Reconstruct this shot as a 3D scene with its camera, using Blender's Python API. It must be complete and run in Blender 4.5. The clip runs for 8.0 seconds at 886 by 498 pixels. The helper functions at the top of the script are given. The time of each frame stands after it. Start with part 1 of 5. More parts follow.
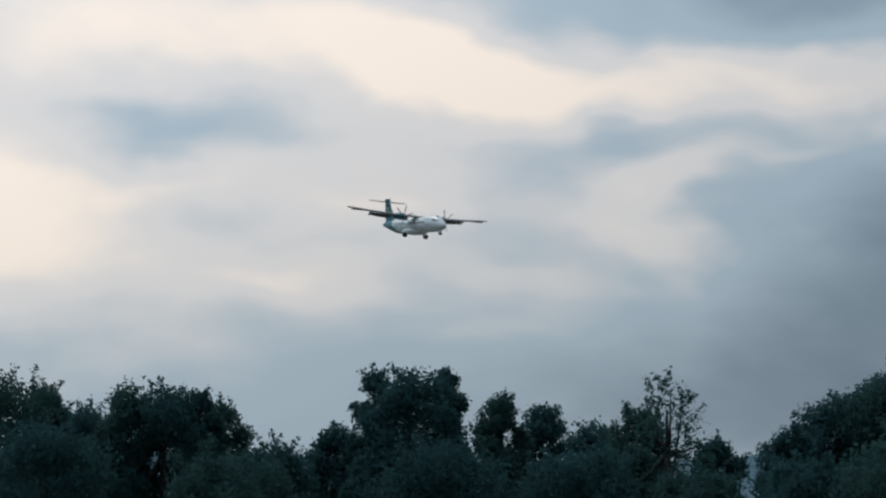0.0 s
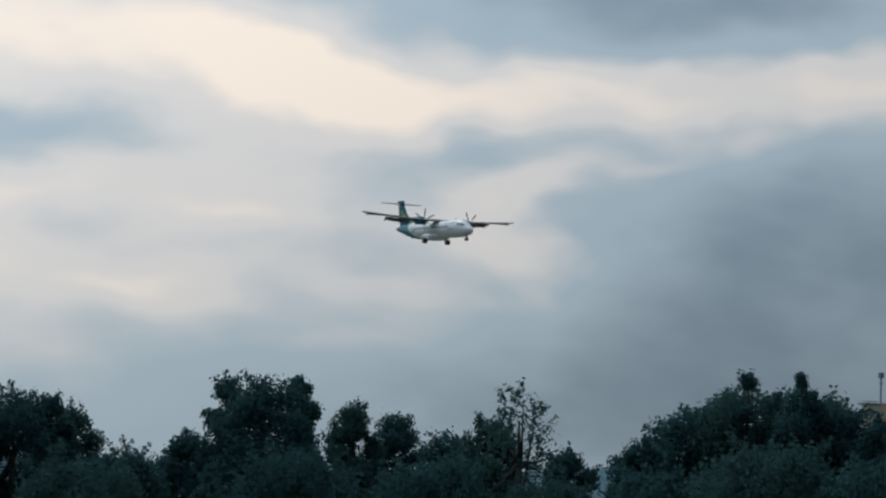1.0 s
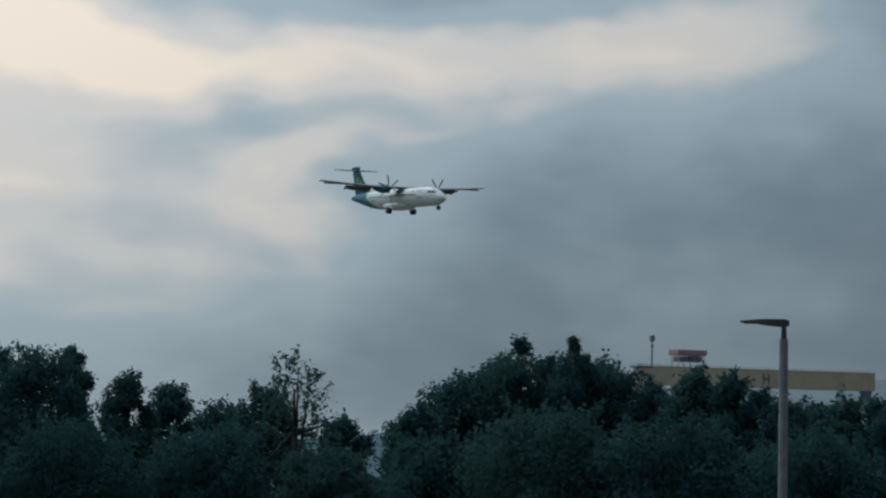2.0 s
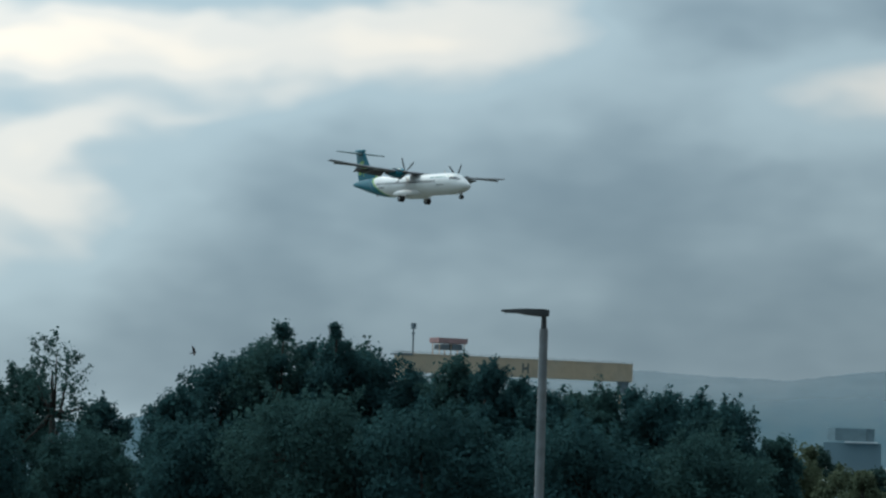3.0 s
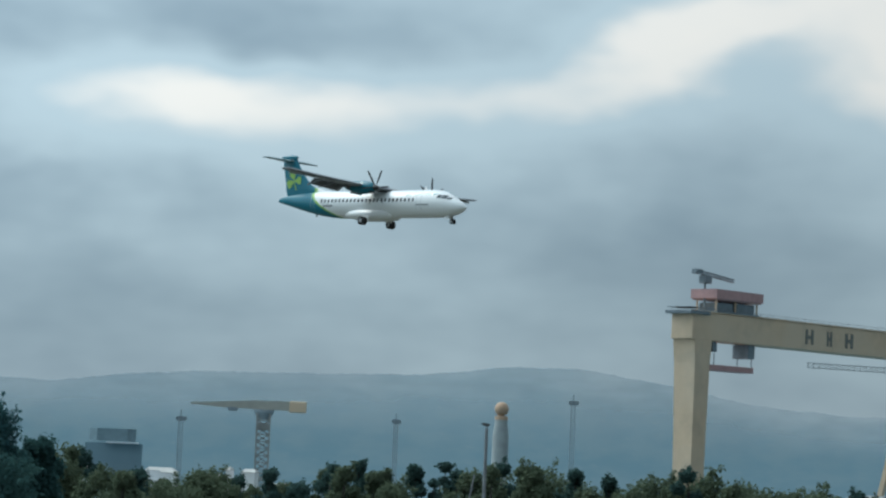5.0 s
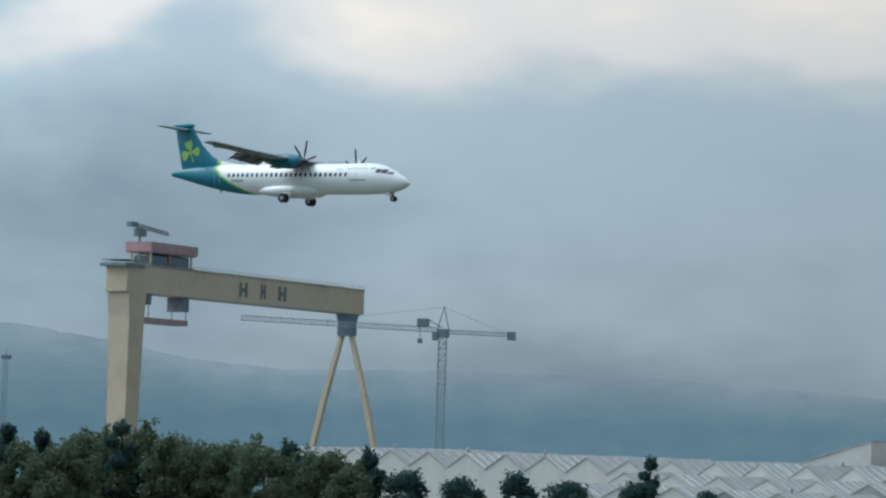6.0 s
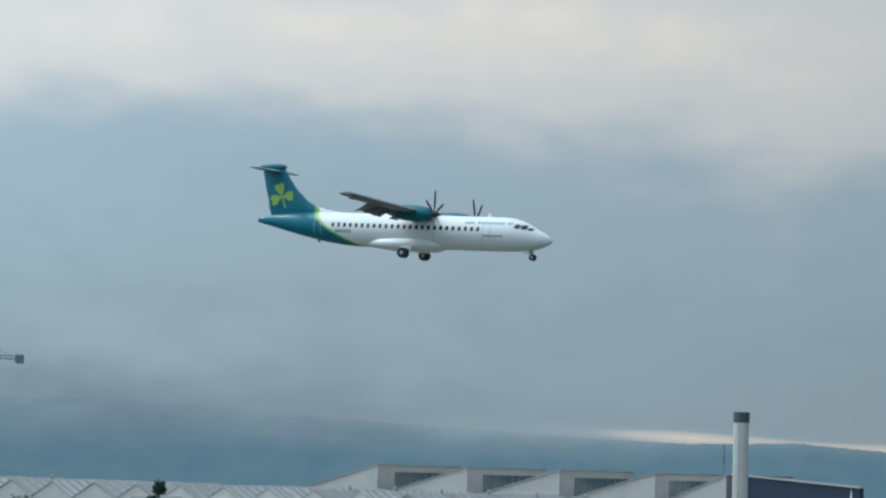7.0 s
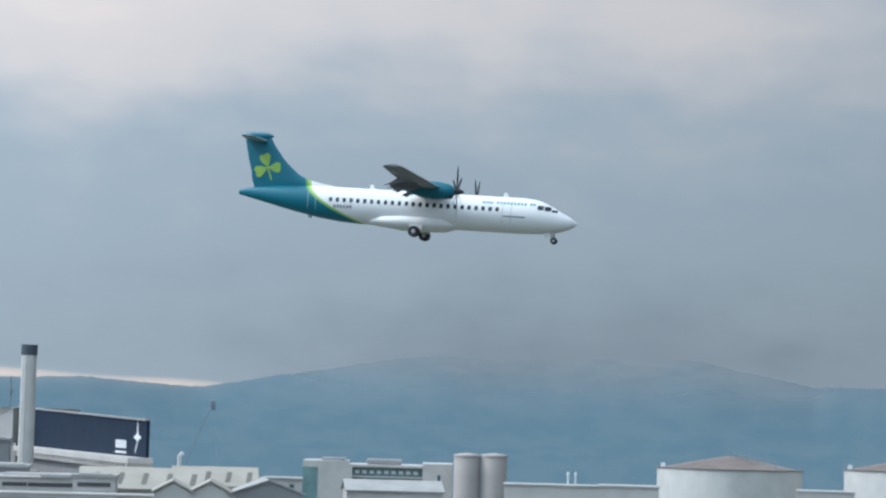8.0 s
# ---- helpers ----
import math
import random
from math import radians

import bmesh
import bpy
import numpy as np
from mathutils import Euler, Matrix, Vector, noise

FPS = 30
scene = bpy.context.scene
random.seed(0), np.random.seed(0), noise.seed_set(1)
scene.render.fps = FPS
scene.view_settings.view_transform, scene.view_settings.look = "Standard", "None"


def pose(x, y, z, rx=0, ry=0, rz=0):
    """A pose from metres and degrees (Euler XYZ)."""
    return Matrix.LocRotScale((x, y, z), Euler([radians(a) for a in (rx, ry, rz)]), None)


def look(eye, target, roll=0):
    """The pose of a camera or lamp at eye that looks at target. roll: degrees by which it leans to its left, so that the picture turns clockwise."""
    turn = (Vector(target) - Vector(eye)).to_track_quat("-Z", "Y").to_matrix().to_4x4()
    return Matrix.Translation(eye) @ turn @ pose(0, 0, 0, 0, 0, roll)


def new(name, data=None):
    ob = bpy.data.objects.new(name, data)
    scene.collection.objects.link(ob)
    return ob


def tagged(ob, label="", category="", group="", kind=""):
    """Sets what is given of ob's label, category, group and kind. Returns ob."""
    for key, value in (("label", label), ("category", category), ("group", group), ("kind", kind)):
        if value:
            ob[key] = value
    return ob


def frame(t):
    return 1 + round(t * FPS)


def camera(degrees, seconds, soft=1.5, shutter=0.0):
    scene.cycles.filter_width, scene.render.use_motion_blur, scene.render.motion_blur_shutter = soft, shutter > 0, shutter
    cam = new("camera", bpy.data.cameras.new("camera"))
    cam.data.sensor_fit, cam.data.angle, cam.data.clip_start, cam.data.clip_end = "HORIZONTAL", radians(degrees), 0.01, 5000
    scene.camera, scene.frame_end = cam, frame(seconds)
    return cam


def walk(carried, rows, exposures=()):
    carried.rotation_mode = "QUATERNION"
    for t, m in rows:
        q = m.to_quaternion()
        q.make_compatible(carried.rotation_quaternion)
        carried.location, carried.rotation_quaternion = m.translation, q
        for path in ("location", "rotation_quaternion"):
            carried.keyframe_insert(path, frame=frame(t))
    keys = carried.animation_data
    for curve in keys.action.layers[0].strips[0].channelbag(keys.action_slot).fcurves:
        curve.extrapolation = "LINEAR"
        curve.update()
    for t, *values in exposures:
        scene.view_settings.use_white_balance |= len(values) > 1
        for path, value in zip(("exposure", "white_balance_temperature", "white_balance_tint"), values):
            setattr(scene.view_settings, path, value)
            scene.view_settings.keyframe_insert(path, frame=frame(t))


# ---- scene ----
# ---- settings ----
SOFT = 2.4
EXPOSURES = [(0, -0.65, 6430, 10.0), (0.5, -0.69, 6445, 9.5), (1.0, -0.66, 6490, 9.5), (1.5, -0.87, 6450, 8.0), (1.7, -0.86, 6480, 8.0), (2.8, -0.24, 6580, 4.5), (3.0, -0.19, 6509, 3.1), (3.5, 0.02, 6330, -0.5), (4.0, 0.05, 6485, 1.5), (4.5, 0.26, 6600, 3.5), (5.0, 0.21, 6480, 4.2), (5.2, 0.21, 6480, 4.5), (6.3, 0.25, 6340, 7.0), (6.5, 0.24, 6326, 6.4), (7.0, 0.18, 6230, 5.0), (7.5, 0.35, 6290, 8.0), (8.0, 0.52, 6290, 12.5)]
SKY_BASE = 0.36
SUN_POWER = 1.4
TRIM = -0.85
SKY_RAMP = [(0.0, (0.16, 0.225, 0.288)), (0.4, (0.337, 0.43, 0.502)), (0.7, (0.62, 0.615, 0.615)), (1.0, (0.86, 0.765, 0.675))]

# ---- camera and its turn: (seconds, bearing, pitch, roll) from one standpoint ----
EYE = Vector((0, 0, 26))
LENS = 19.093
TURN = [
    (0.0, -0.000, 4.275, -1.132),
    (0.5, 1.078, 4.290, -1.369),
    (1.0, 3.142, 4.557, -1.908),
    (1.5, 6.038, 4.891, -0.930),
    (1.7, 6.790, 4.345, -0.953),
    (2.8, 12.276, 3.768, -1.496),
    (3.0, 13.255, 3.786, -1.811),
    (3.5, 16.207, 4.028, -1.999),
    (4.0, 20.192, 4.197, -2.279),
    (4.5, 24.387, 4.346, -2.436),
    (5.0, 29.109, 4.369, -2.437),
    (5.2, 30.994, 4.176, -2.550),
    (6.3, 43.530, 4.063, -1.822),
    (6.4, 44.092, 4.340, -1.986),
    (6.5, 46.071, 4.813, -2.108),
    (6.6, 47.654, 4.718, -2.011),
    (6.7, 48.767, 4.501, -2.185),
    (6.8, 49.987, 4.696, -1.737),
    (6.9, 50.831, 4.703, -1.567),
    (7.0, 52.020, 4.639, -1.709),
    (7.1, 53.329, 4.506, -1.475),
    (7.2, 54.786, 4.513, -1.592),
    (7.3, 56.064, 4.590, -1.529),
    (7.4, 57.212, 4.306, -1.578),
    (7.5, 58.514, 4.122, -1.823),
    (7.6, 59.910, 3.676, -1.583),
    (7.7, 61.581, 3.537, -1.556),
    (7.8, 63.215, 3.632, -1.411),
    (7.9, 65.311, 3.547, -1.740),
    (8.0, 67.430, 3.627, -1.610),
]
cam = camera(LENS, 8.0, soft=SOFT)
walk(cam, [(t, pose(*EYE, 90 + p, 0, -a) @ pose(0, 0, 0, 0, 0, -r)) for t, a, p, r in TURN], EXPOSURES)

# the aircraft's flight: (seconds, x, y, height over the eye, heading, pitch, bank)
FLIGHT = [
    (0.0, 0.29, 460.56, 39.40, 155.08, -1.29, -2.42),
    (1.0, 27.21, 413.96, 37.04, 156.20, -0.98, 0.11),
    (1.5, 39.64, 390.93, 35.42, 156.56, -0.74, 1.67),
    (3.0, 79.20, 322.42, 30.93, 158.54, -0.59, -0.67),
    (3.5, 91.98, 298.46, 29.39, 159.54, -0.75, -1.04),
    (4.0, 103.37, 274.39, 27.94, 160.50, -0.76, -1.26),
    (4.5, 115.62, 249.72, 26.40, 161.50, -0.71, -1.32),
    (5.0, 127.76, 225.02, 24.81, 162.75, -0.56, -1.14),
    (6.5, 161.52, 149.69, 20.49, 166.19, -0.64, 1.07),
    (7.0, 171.86, 122.91, 18.87, 167.09, -1.49, 1.16),
    (7.5, 182.03, 96.11, 17.06, 168.02, -1.92, 0.31),
    (8.0, 191.30, 68.31, 15.89, 168.72, -1.90, -0.54),
]

# the bird's way: (seconds, bearing, elevation)
BIRD_WAY = [(0, 1.0, -1.5), (1.7, 5.0, -0.8), (2.4, 6.0, 0.2), (2.8, 7.2, 1.39), (2.9, 7.55, 1.42), (3.0, 7.93, 1.36), (3.1, 8.3, 1.2), (3.4, 9.3, 0.7), (4.2, 12.0, 0.2), (8.0, 16.0, -1.0)]

# ---- small builders ----
def spot(az, d, z=0.0):
    """A place by bearing (degrees right of +y), distance and height."""
    return Vector((d * math.sin(radians(az)), d * math.cos(radians(az)), z))


def height(el, d):
    return EYE.z + d * math.tan(radians(el))


def ground_z(r):
    return float(np.interp(r, (0, 12, 60, 160, 300, 420, 5000), (24.4, 24.2, 20.3, 15.0, 7.0, 4.0, 3.0)))


def mesh_from(name, verts, faces, material=None, smooth=False):
    me = bpy.data.meshes.new(name)
    me.from_pydata(verts, [], faces)
    if material:
        me.materials.append(material)
    if smooth:
        me.polygons.foreach_set("use_smooth", [True] * len(me.polygons))
    me.update()
    return me


def part(name, bm, material, parent=None, label="", smooth=False):
    me = bpy.data.meshes.new(name)
    bm.normal_update()
    if smooth:
        for e in bm.edges:
            e.smooth = len(e.link_faces) == 2 and e.calc_face_angle(0.0) < radians(38)
    bm.to_mesh(me)
    bm.free()
    me.materials.append(material)
    if smooth:
        me.polygons.foreach_set("use_smooth", [True] * len(me.polygons))
    ob = new(name, me)
    ob.parent = parent
    return tagged(ob, label)


def thing(name, label, category, m, group="", kind=""):
    ob = new(name)
    ob.empty_display_size = 0.3
    ob.matrix_basis = m
    return tagged(ob, label, category, group, kind)


def add_box(bm, x0, x1, y0, y1, z0, z1, bevel=0.0, m=None):
    res = bmesh.ops.create_cube(bm, size=1.0)
    vs = res["verts"]
    for v in vs:
        v.co = Vector(((x0 + x1) / 2 + v.co.x * (x1 - x0), (y0 + y1) / 2 + v.co.y * (y1 - y0), (z0 + z1) / 2 + v.co.z * (z1 - z0)))
    if m is not None:
        bmesh.ops.transform(bm, matrix=m, verts=vs)
    if bevel:
        es = list({e for v in vs for e in v.link_edges})
        bmesh.ops.bevel(bm, geom=es, offset=bevel, segments=1, affect="EDGES")
    return bm


def box(x0, x1, y0, y1, z0, z1, bevel=0.0):
    return add_box(bmesh.new(), x0, x1, y0, y1, z0, z1, bevel)


def add_bar(bm, a, b, r0, r1=None, sides=6):
    """A round or square bar from a to b."""
    a, b = Vector(a), Vector(b)
    r1 = r0 if r1 is None else r1
    q = (b - a).to_track_quat("Z", "Y").to_matrix()
    rings = []
    for p, r in ((a, r0), (b, r1)):
        rings.append([bm.verts.new(p + q @ Vector((r * math.cos(2 * math.pi * (i + 0.5) / sides), r * math.sin(2 * math.pi * (i + 0.5) / sides), 0))) for i in range(sides)])
    for i in range(sides):
        j = (i + 1) % sides
        bm.faces.new((rings[0][i], rings[0][j], rings[1][j], rings[1][i]))
    bm.faces.new(rings[0][::-1])
    bm.faces.new(rings[1])
    return bm


def loft(rings, cap=True):
    """A skin over rings of equal length."""
    bm = bmesh.new()
    rows = [[bm.verts.new(p) for p in ring] for ring in rings]
    n = len(rows[0])
    for a, b in zip(rows, rows[1:]):
        for i in range(n):
            j = (i + 1) % n
            bm.faces.new((a[i], a[j], b[j], b[i]))
    if cap:
        bm.faces.new(rows[0][::-1])
        bm.faces.new(rows[-1])
    bmesh.ops.recalc_face_normals(bm, faces=bm.faces)
    return bm


def ring(x, cy, cz, ry, rz, n=28, power=1.0):
    out = []
    for i in range(n):
        c, s = math.cos(2 * math.pi * i / n), math.sin(2 * math.pi * i / n)
        out.append((x, cy + ry * math.copysign(abs(c) ** power, c), cz + rz * math.copysign(abs(s) ** power, s)))
    return out


def lathe(profile, n=32):
    """A body of revolution round z from (radius, height) pairs."""
    return loft([[(r * math.cos(2 * math.pi * i / n), r * math.sin(2 * math.pi * i / n), z) for i in range(n)] for r, z in profile])


# ---- world, sun ----
SUN_AZ, SUN_EL = -25.0, 48.0
world = bpy.data.worlds.new("overcast_sky")
scene.world = world
world.use_nodes = True
wt = world.node_tree
wt.nodes.clear()


def wmath(op, a, b=None, c=None):
    n = wt.nodes.new("ShaderNodeMath")
    n.operation = op
    for i, v in enumerate((a, b, c)):
        if v is None:
            continue
        if isinstance(v, (int, float)):
            n.inputs[i].default_value = v
        else:
            wt.links.new(v, n.inputs[i])
    return n.outputs[0]


def wvec(op, a, b=None):
    n = wt.nodes.new("ShaderNodeVectorMath")
    n.operation = op
    for i, v in enumerate((a, b)):
        if v is None:
            continue
        if isinstance(v, tuple):
            n.inputs[i].default_value = v
        else:
            wt.links.new(v, n.inputs[i])
    return n


coord = wt.nodes.new("ShaderNodeTexCoord")
unit = wvec("NORMALIZE", coord.outputs["Generated"]).outputs[0]
split = wt.nodes.new("ShaderNodeSeparateXYZ")
wt.links.new(unit, split.inputs[0])
bearing = wmath("MULTIPLY", wmath("ARCTAN2", split.outputs[0], split.outputs[1]), 57.29578)
lift = wmath("MULTIPLY", wmath("ARCSINE", split.outputs[2]), 57.29578)
flat = wt.nodes.new("ShaderNodeCombineXYZ")
wt.links.new(bearing, flat.inputs[0])
wt.links.new(lift, flat.inputs[1])


def wnoise(vector, scale, detail, stretch=(1, 1, 1)):
    mp = wt.nodes.new("ShaderNodeMapping")
    mp.inputs["Scale"].default_value = stretch
    wt.links.new(vector, mp.inputs[0])
    n = wt.nodes.new("ShaderNodeTexNoise")
    n.inputs["Scale"].default_value, n.inputs["Detail"].default_value = scale, detail
    wt.links.new(mp.outputs[0], n.inputs["Vector"])
    return n


# the edges of the cloud banks are ragged: their plane is warped by turbulence
drift = wnoise(flat.outputs[0], 0.42, 2.6, (0.7, 1.3, 1))
warp = wvec("MULTIPLY", wvec("SUBTRACT", drift.outputs["Color"], (0.5, 0.5, 0.5)).outputs[0], (3.6, 2.0, 0)).outputs[0]
plane_of_sky = wvec("ADD", flat.outputs[0], warp).outputs[0]
CLOUD = [None]


def cloud(az, el, wide, high, amount, lean=0.0, ragged=True):
    """A bank (amount < 0) or a bright gap (amount > 0), by bearing, height and half sizes in degrees."""
    mp = wt.nodes.new("ShaderNodeMapping")
    mp.vector_type = "TEXTURE"
    mp.inputs["Location"].default_value = (az, el, 0)
    mp.inputs["Rotation"].default_value = (0, 0, radians(lean))
    mp.inputs["Scale"].default_value = (wide, high, 1)
    wt.links.new(plane_of_sky if ragged else flat.outputs[0], mp.inputs[0])
    d2 = wvec("DOT_PRODUCT", mp.outputs[0], None)
    wt.links.new(mp.outputs[0], d2.inputs[1])
    bell = wmath("POWER", 0.3679, d2.outputs["Value"])
    CLOUD[0] = wmath("MULTIPLY_ADD", bell, amount, CLOUD[0] if CLOUD[0] is not None else 0.0)


# bright gaps and grey banks of the overcast, by bearing and height
cloud(-8.0, 9.0, 4.5, 1.6, 0.45)
cloud(-1.0, 8.6, 4.0, 1.0, 0.5, -12)
cloud(6.5, 8.15, 7.0, 0.75, 0.42, 2)
cloud(0.6, 7.4, 2.2, 0.8, 0.35, -15)
cloud(-5.6, 7.0, 2.8, 0.9, -0.22, 6)
cloud(8.0, 10.0, 5.0, 1.3, -0.22, -3)
cloud(3.4, 6.8, 2.4, 0.6, -0.18, 14)
cloud(-4.6, 4.9, 2.0, 0.7, -0.10)
cloud(-9.0, 4.2, 2.2, 1.6, 0.38)
cloud(-3.7, 3.6, 2.2, 0.6, 0.22, -5)
cloud(4.7, 6.0, 1.5, 0.5, 0.26, 12)
cloud(4.2, 4.9, 1.7, 0.55, 0.26, -6)
cloud(5.4, 4.0, 0.8, 1.0, 0.16)
cloud(-5.0, 4.8, 6.5, 2.8, 0.22)
cloud(-2.5, 6.4, 5.0, 0.8, 0.10, 8)
cloud(2.2, 3.6, 2.6, 0.5, 0.14, -4)
cloud(-6.5, 5.8, 2.4, 0.45, 0.16, 4)
cloud(10.6, 4.6, 2.6, 2.6, -0.08)
cloud(19.0, 4.4, 4.5, 2.6, -0.12)
cloud(7.0, 6.7, 1.4, 0.35, 0.12, 10)
cloud(17.0, 1.8, 6.0, 1.0, -0.06)
cloud(-1.2, 5.5, 2.4, 0.6, 0.22)
cloud(1.6, 2.6, 1.8, 0.5, 0.12)
cloud(-10.0, 6.0, 2.0, 1.5, 0.25)
cloud(9.5, 5.0, 2.6, 2.4, -0.10)
cloud(13.2, 8.7, 2.6, 1.2, 0.24, 15)
cloud(11.5, 7.6, 5.0, 1.3, 0.13)
cloud(24.0, 6.7, 6.0, 1.1, 0.13)
cloud(33.0, 7.6, 5.0, 1.2, 0.08, 12)
cloud(15.3, 9.0, 1.6, 0.9, 0.12, 20)
cloud(12.0, 6.2, 3.0, 0.9, -0.05, 6)
cloud(22.5, 7.3, 3.0, 0.85, 0.27)
cloud(27.5, 7.5, 4.6, 1.0, 0.28)
cloud(8.0, 1.6, 4.5, 1.5, -0.13)
cloud(8.4, 4.6, 2.4, 2.0, -0.07)
cloud(20.5, 3.0, 4.0, 2.4, -0.06)
cloud(34.0, 9.0, 3.2, 0.9, 0.38, 22)
cloud(39.6, 8.6, 2.6, 1.2, 0.28, -20)
cloud(24.5, 9.2, 4.0, 0.9, -0.12, -6)
cloud(18.0, 8.8, 2.4, 1.2, -0.10)
cloud(33.5, 6.9, 3.4, 0.8, -0.06, 10)
cloud(46.0, 9.6, 8.0, 1.6, 0.32)
cloud(52.5, 9.0, 6.0, 2.2, 0.24)
cloud(60.0, 9.4, 8.0, 2.6, 0.26)
cloud(70.0, 9.0, 9.0, 2.4, 0.24)
cloud(36.0, 4.2, 5.0, 2.2, -0.13)
cloud(17.5, 5.6, 5.0, 1.6, -0.06)
cloud(47.0, 3.2, 9.0, 1.3, -0.05)
cloud(57.6, 0.68, 2.1, 0.13, 0.55, -2, False)
cloud(61.4, 0.52, 1.9, 0.12, 0.5, -1, False)
cloud(76.4, 0.62, 1.2, 0.14, 0.25, 0, False)
cloud(45.0, 0.9, 9.0, 1.1, -0.22)
cloud(68.5, 1.3, 6.0, 1.0, -0.08, 0, False)
cloud(28.0, 2.0, 9.0, 1.2, -0.06)
cloud(70.0, 2.0, 9.0, 1.6, -0.10)
cloud(4.0, 0.6, 14.0, 1.2, -0.10)

# broad swells of tone across the overcast
cloud(8.5, 2.6, 4.5, 2.0, -0.09, 0, False)
cloud(-10.0, 1.5, 3.8, 2.0, 0.05, 0, False)
cloud(-10.0, 5.0, 3.8, 2.0, 0.04, 0, False)
cloud(-10.0, 8.5, 3.8, 2.0, 0.04, 0, False)
cloud(-5.0, 1.5, 3.8, 2.0, 0.08, 0, False)
cloud(-5.0, 5.0, 3.8, 2.0, 0.06, 0, False)
cloud(-5.0, 8.5, 3.8, 2.0, 0.07, 0, False)
cloud(0.0, 5.0, 3.8, 2.0, 0.04, 0, False)
cloud(0.0, 8.5, 3.8, 2.0, 0.10, 0, False)
cloud(5.0, 5.0, 3.8, 2.0, 0.10, 0, False)
cloud(5.0, 8.5, 3.8, 2.0, 0.05, 0, False)
cloud(10.0, 5.0, 3.8, 2.0, 0.03, 0, False)
cloud(15.0, 1.5, 3.8, 2.0, -0.07, 0, False)
cloud(15.0, 5.0, 3.8, 2.0, -0.14, 0, False)
cloud(15.0, 8.5, 3.8, 2.0, -0.03, 0, False)
cloud(20.0, 1.5, 3.8, 2.0, -0.07, 0, False)
cloud(20.0, 8.5, 3.8, 2.0, -0.12, 0, False)
cloud(25.0, 1.5, 3.8, 2.0, -0.10, 0, False)
cloud(25.0, 5.0, 3.8, 2.0, -0.10, 0, False)
cloud(25.0, 8.5, 3.8, 2.0, -0.08, 0, False)
cloud(30.0, 1.5, 3.8, 2.0, -0.06, 0, False)
cloud(30.0, 5.0, 3.8, 2.0, -0.10, 0, False)
cloud(30.0, 8.5, 3.8, 2.0, -0.10, 0, False)
cloud(35.0, 1.5, 3.8, 2.0, -0.05, 0, False)
cloud(35.0, 5.0, 3.8, 2.0, -0.12, 0, False)
cloud(35.0, 8.5, 3.8, 2.0, -0.07, 0, False)
cloud(40.0, 8.5, 3.8, 2.0, 0.07, 0, False)
cloud(45.0, 8.5, 3.8, 2.0, 0.05, 0, False)
cloud(50.0, 1.5, 3.8, 2.0, 0.03, 0, False)
cloud(50.0, 8.5, 3.8, 2.0, -0.07, 0, False)
cloud(60.0, 5.0, 3.8, 2.0, 0.06, 0, False)
cloud(60.0, 8.5, 3.8, 2.0, 0.06, 0, False)
cloud(65.0, 1.5, 3.8, 2.0, 0.03, 0, False)
cloud(65.0, 8.5, 3.8, 2.0, -0.04, 0, False)
cloud(70.0, 5.0, 3.8, 2.0, 0.04, 0, False)
cloud(75.0, 5.0, 3.8, 2.0, 0.05, 0, False)
cloud(75.0, 8.5, 3.8, 2.0, 0.07, 0, False)


def sky_mix(value, ramp):
    n = wt.nodes.new("ShaderNodeValToRGB")
    n.color_ramp.interpolation = "EASE"
    els = n.color_ramp.elements
    while len(els) < len(ramp):
        els.new(0.5)
    for e, (p, c) in zip(els, ramp):
        e.position, e.color = p, (*c, 1)
    wt.links.new(value, n.inputs[0])
    return n.outputs[0]


puff = wnoise(flat.outputs[0], 0.62, 2.2, (0.7, 1.3, 1))
streak = wnoise(flat.outputs[0], 0.25, 3.0, (0.35, 1.5, 1))
tone = wmath("ADD", CLOUD[0], wmath("MULTIPLY", wmath("SUBTRACT", puff.outputs["Fac"], 0.5), 0.19))
tone = wmath("ADD", tone, wmath("MULTIPLY", wmath("SUBTRACT", streak.outputs["Fac"], 0.5), 0.11))
tone = wmath("ADD", tone, SKY_BASE)
cloud_colour = sky_mix(tone, SKY_RAMP)
# an overcast sky is about three times as bright overhead as at the horizon
zenith = wmath("MULTIPLY_ADD", wmath("POWER", wmath("MAXIMUM", split.outputs[2], 0.0), 1.2), 2.2, 1.0)
# and brighter towards the hidden sun's side than away from it
sunward = wmath("COSINE", wmath("MULTIPLY", wmath("ADD", bearing, 40.0), 0.0174533))
glow = wmath("POWER", 2.0, wmath("MULTIPLY_ADD", sunward, 1.19, -0.407))
veil = wvec("SCALE", cloud_colour)
wt.links.new(wmath("MULTIPLY", zenith, glow), veil.inputs["Scale"])
nishita = wt.nodes.new("ShaderNodeTexSky")
nishita.sky_type, nishita.sun_disc = "NISHITA", False
nishita.sun_elevation, nishita.sun_rotation = radians(SUN_EL), radians(SUN_AZ)
clear = wvec("SCALE", nishita.outputs[0])
clear.inputs["Scale"].default_value = 0.08
cover = wt.nodes.new("ShaderNodeMix")
cover.data_type = "RGBA"
cover.inputs[0].default_value = 0.94
wt.links.new(clear.outputs[0], cover.inputs[6])
wt.links.new(veil.outputs[0], cover.inputs[7])
bg = wt.nodes.new("ShaderNodeBackground")
bg.inputs["Strength"].default_value = 1.0
wt.links.new(cover.outputs[2], bg.inputs[0])
wout = wt.nodes.new("ShaderNodeOutputWorld")
wt.links.new(bg.outputs[0], wout.inputs[0])

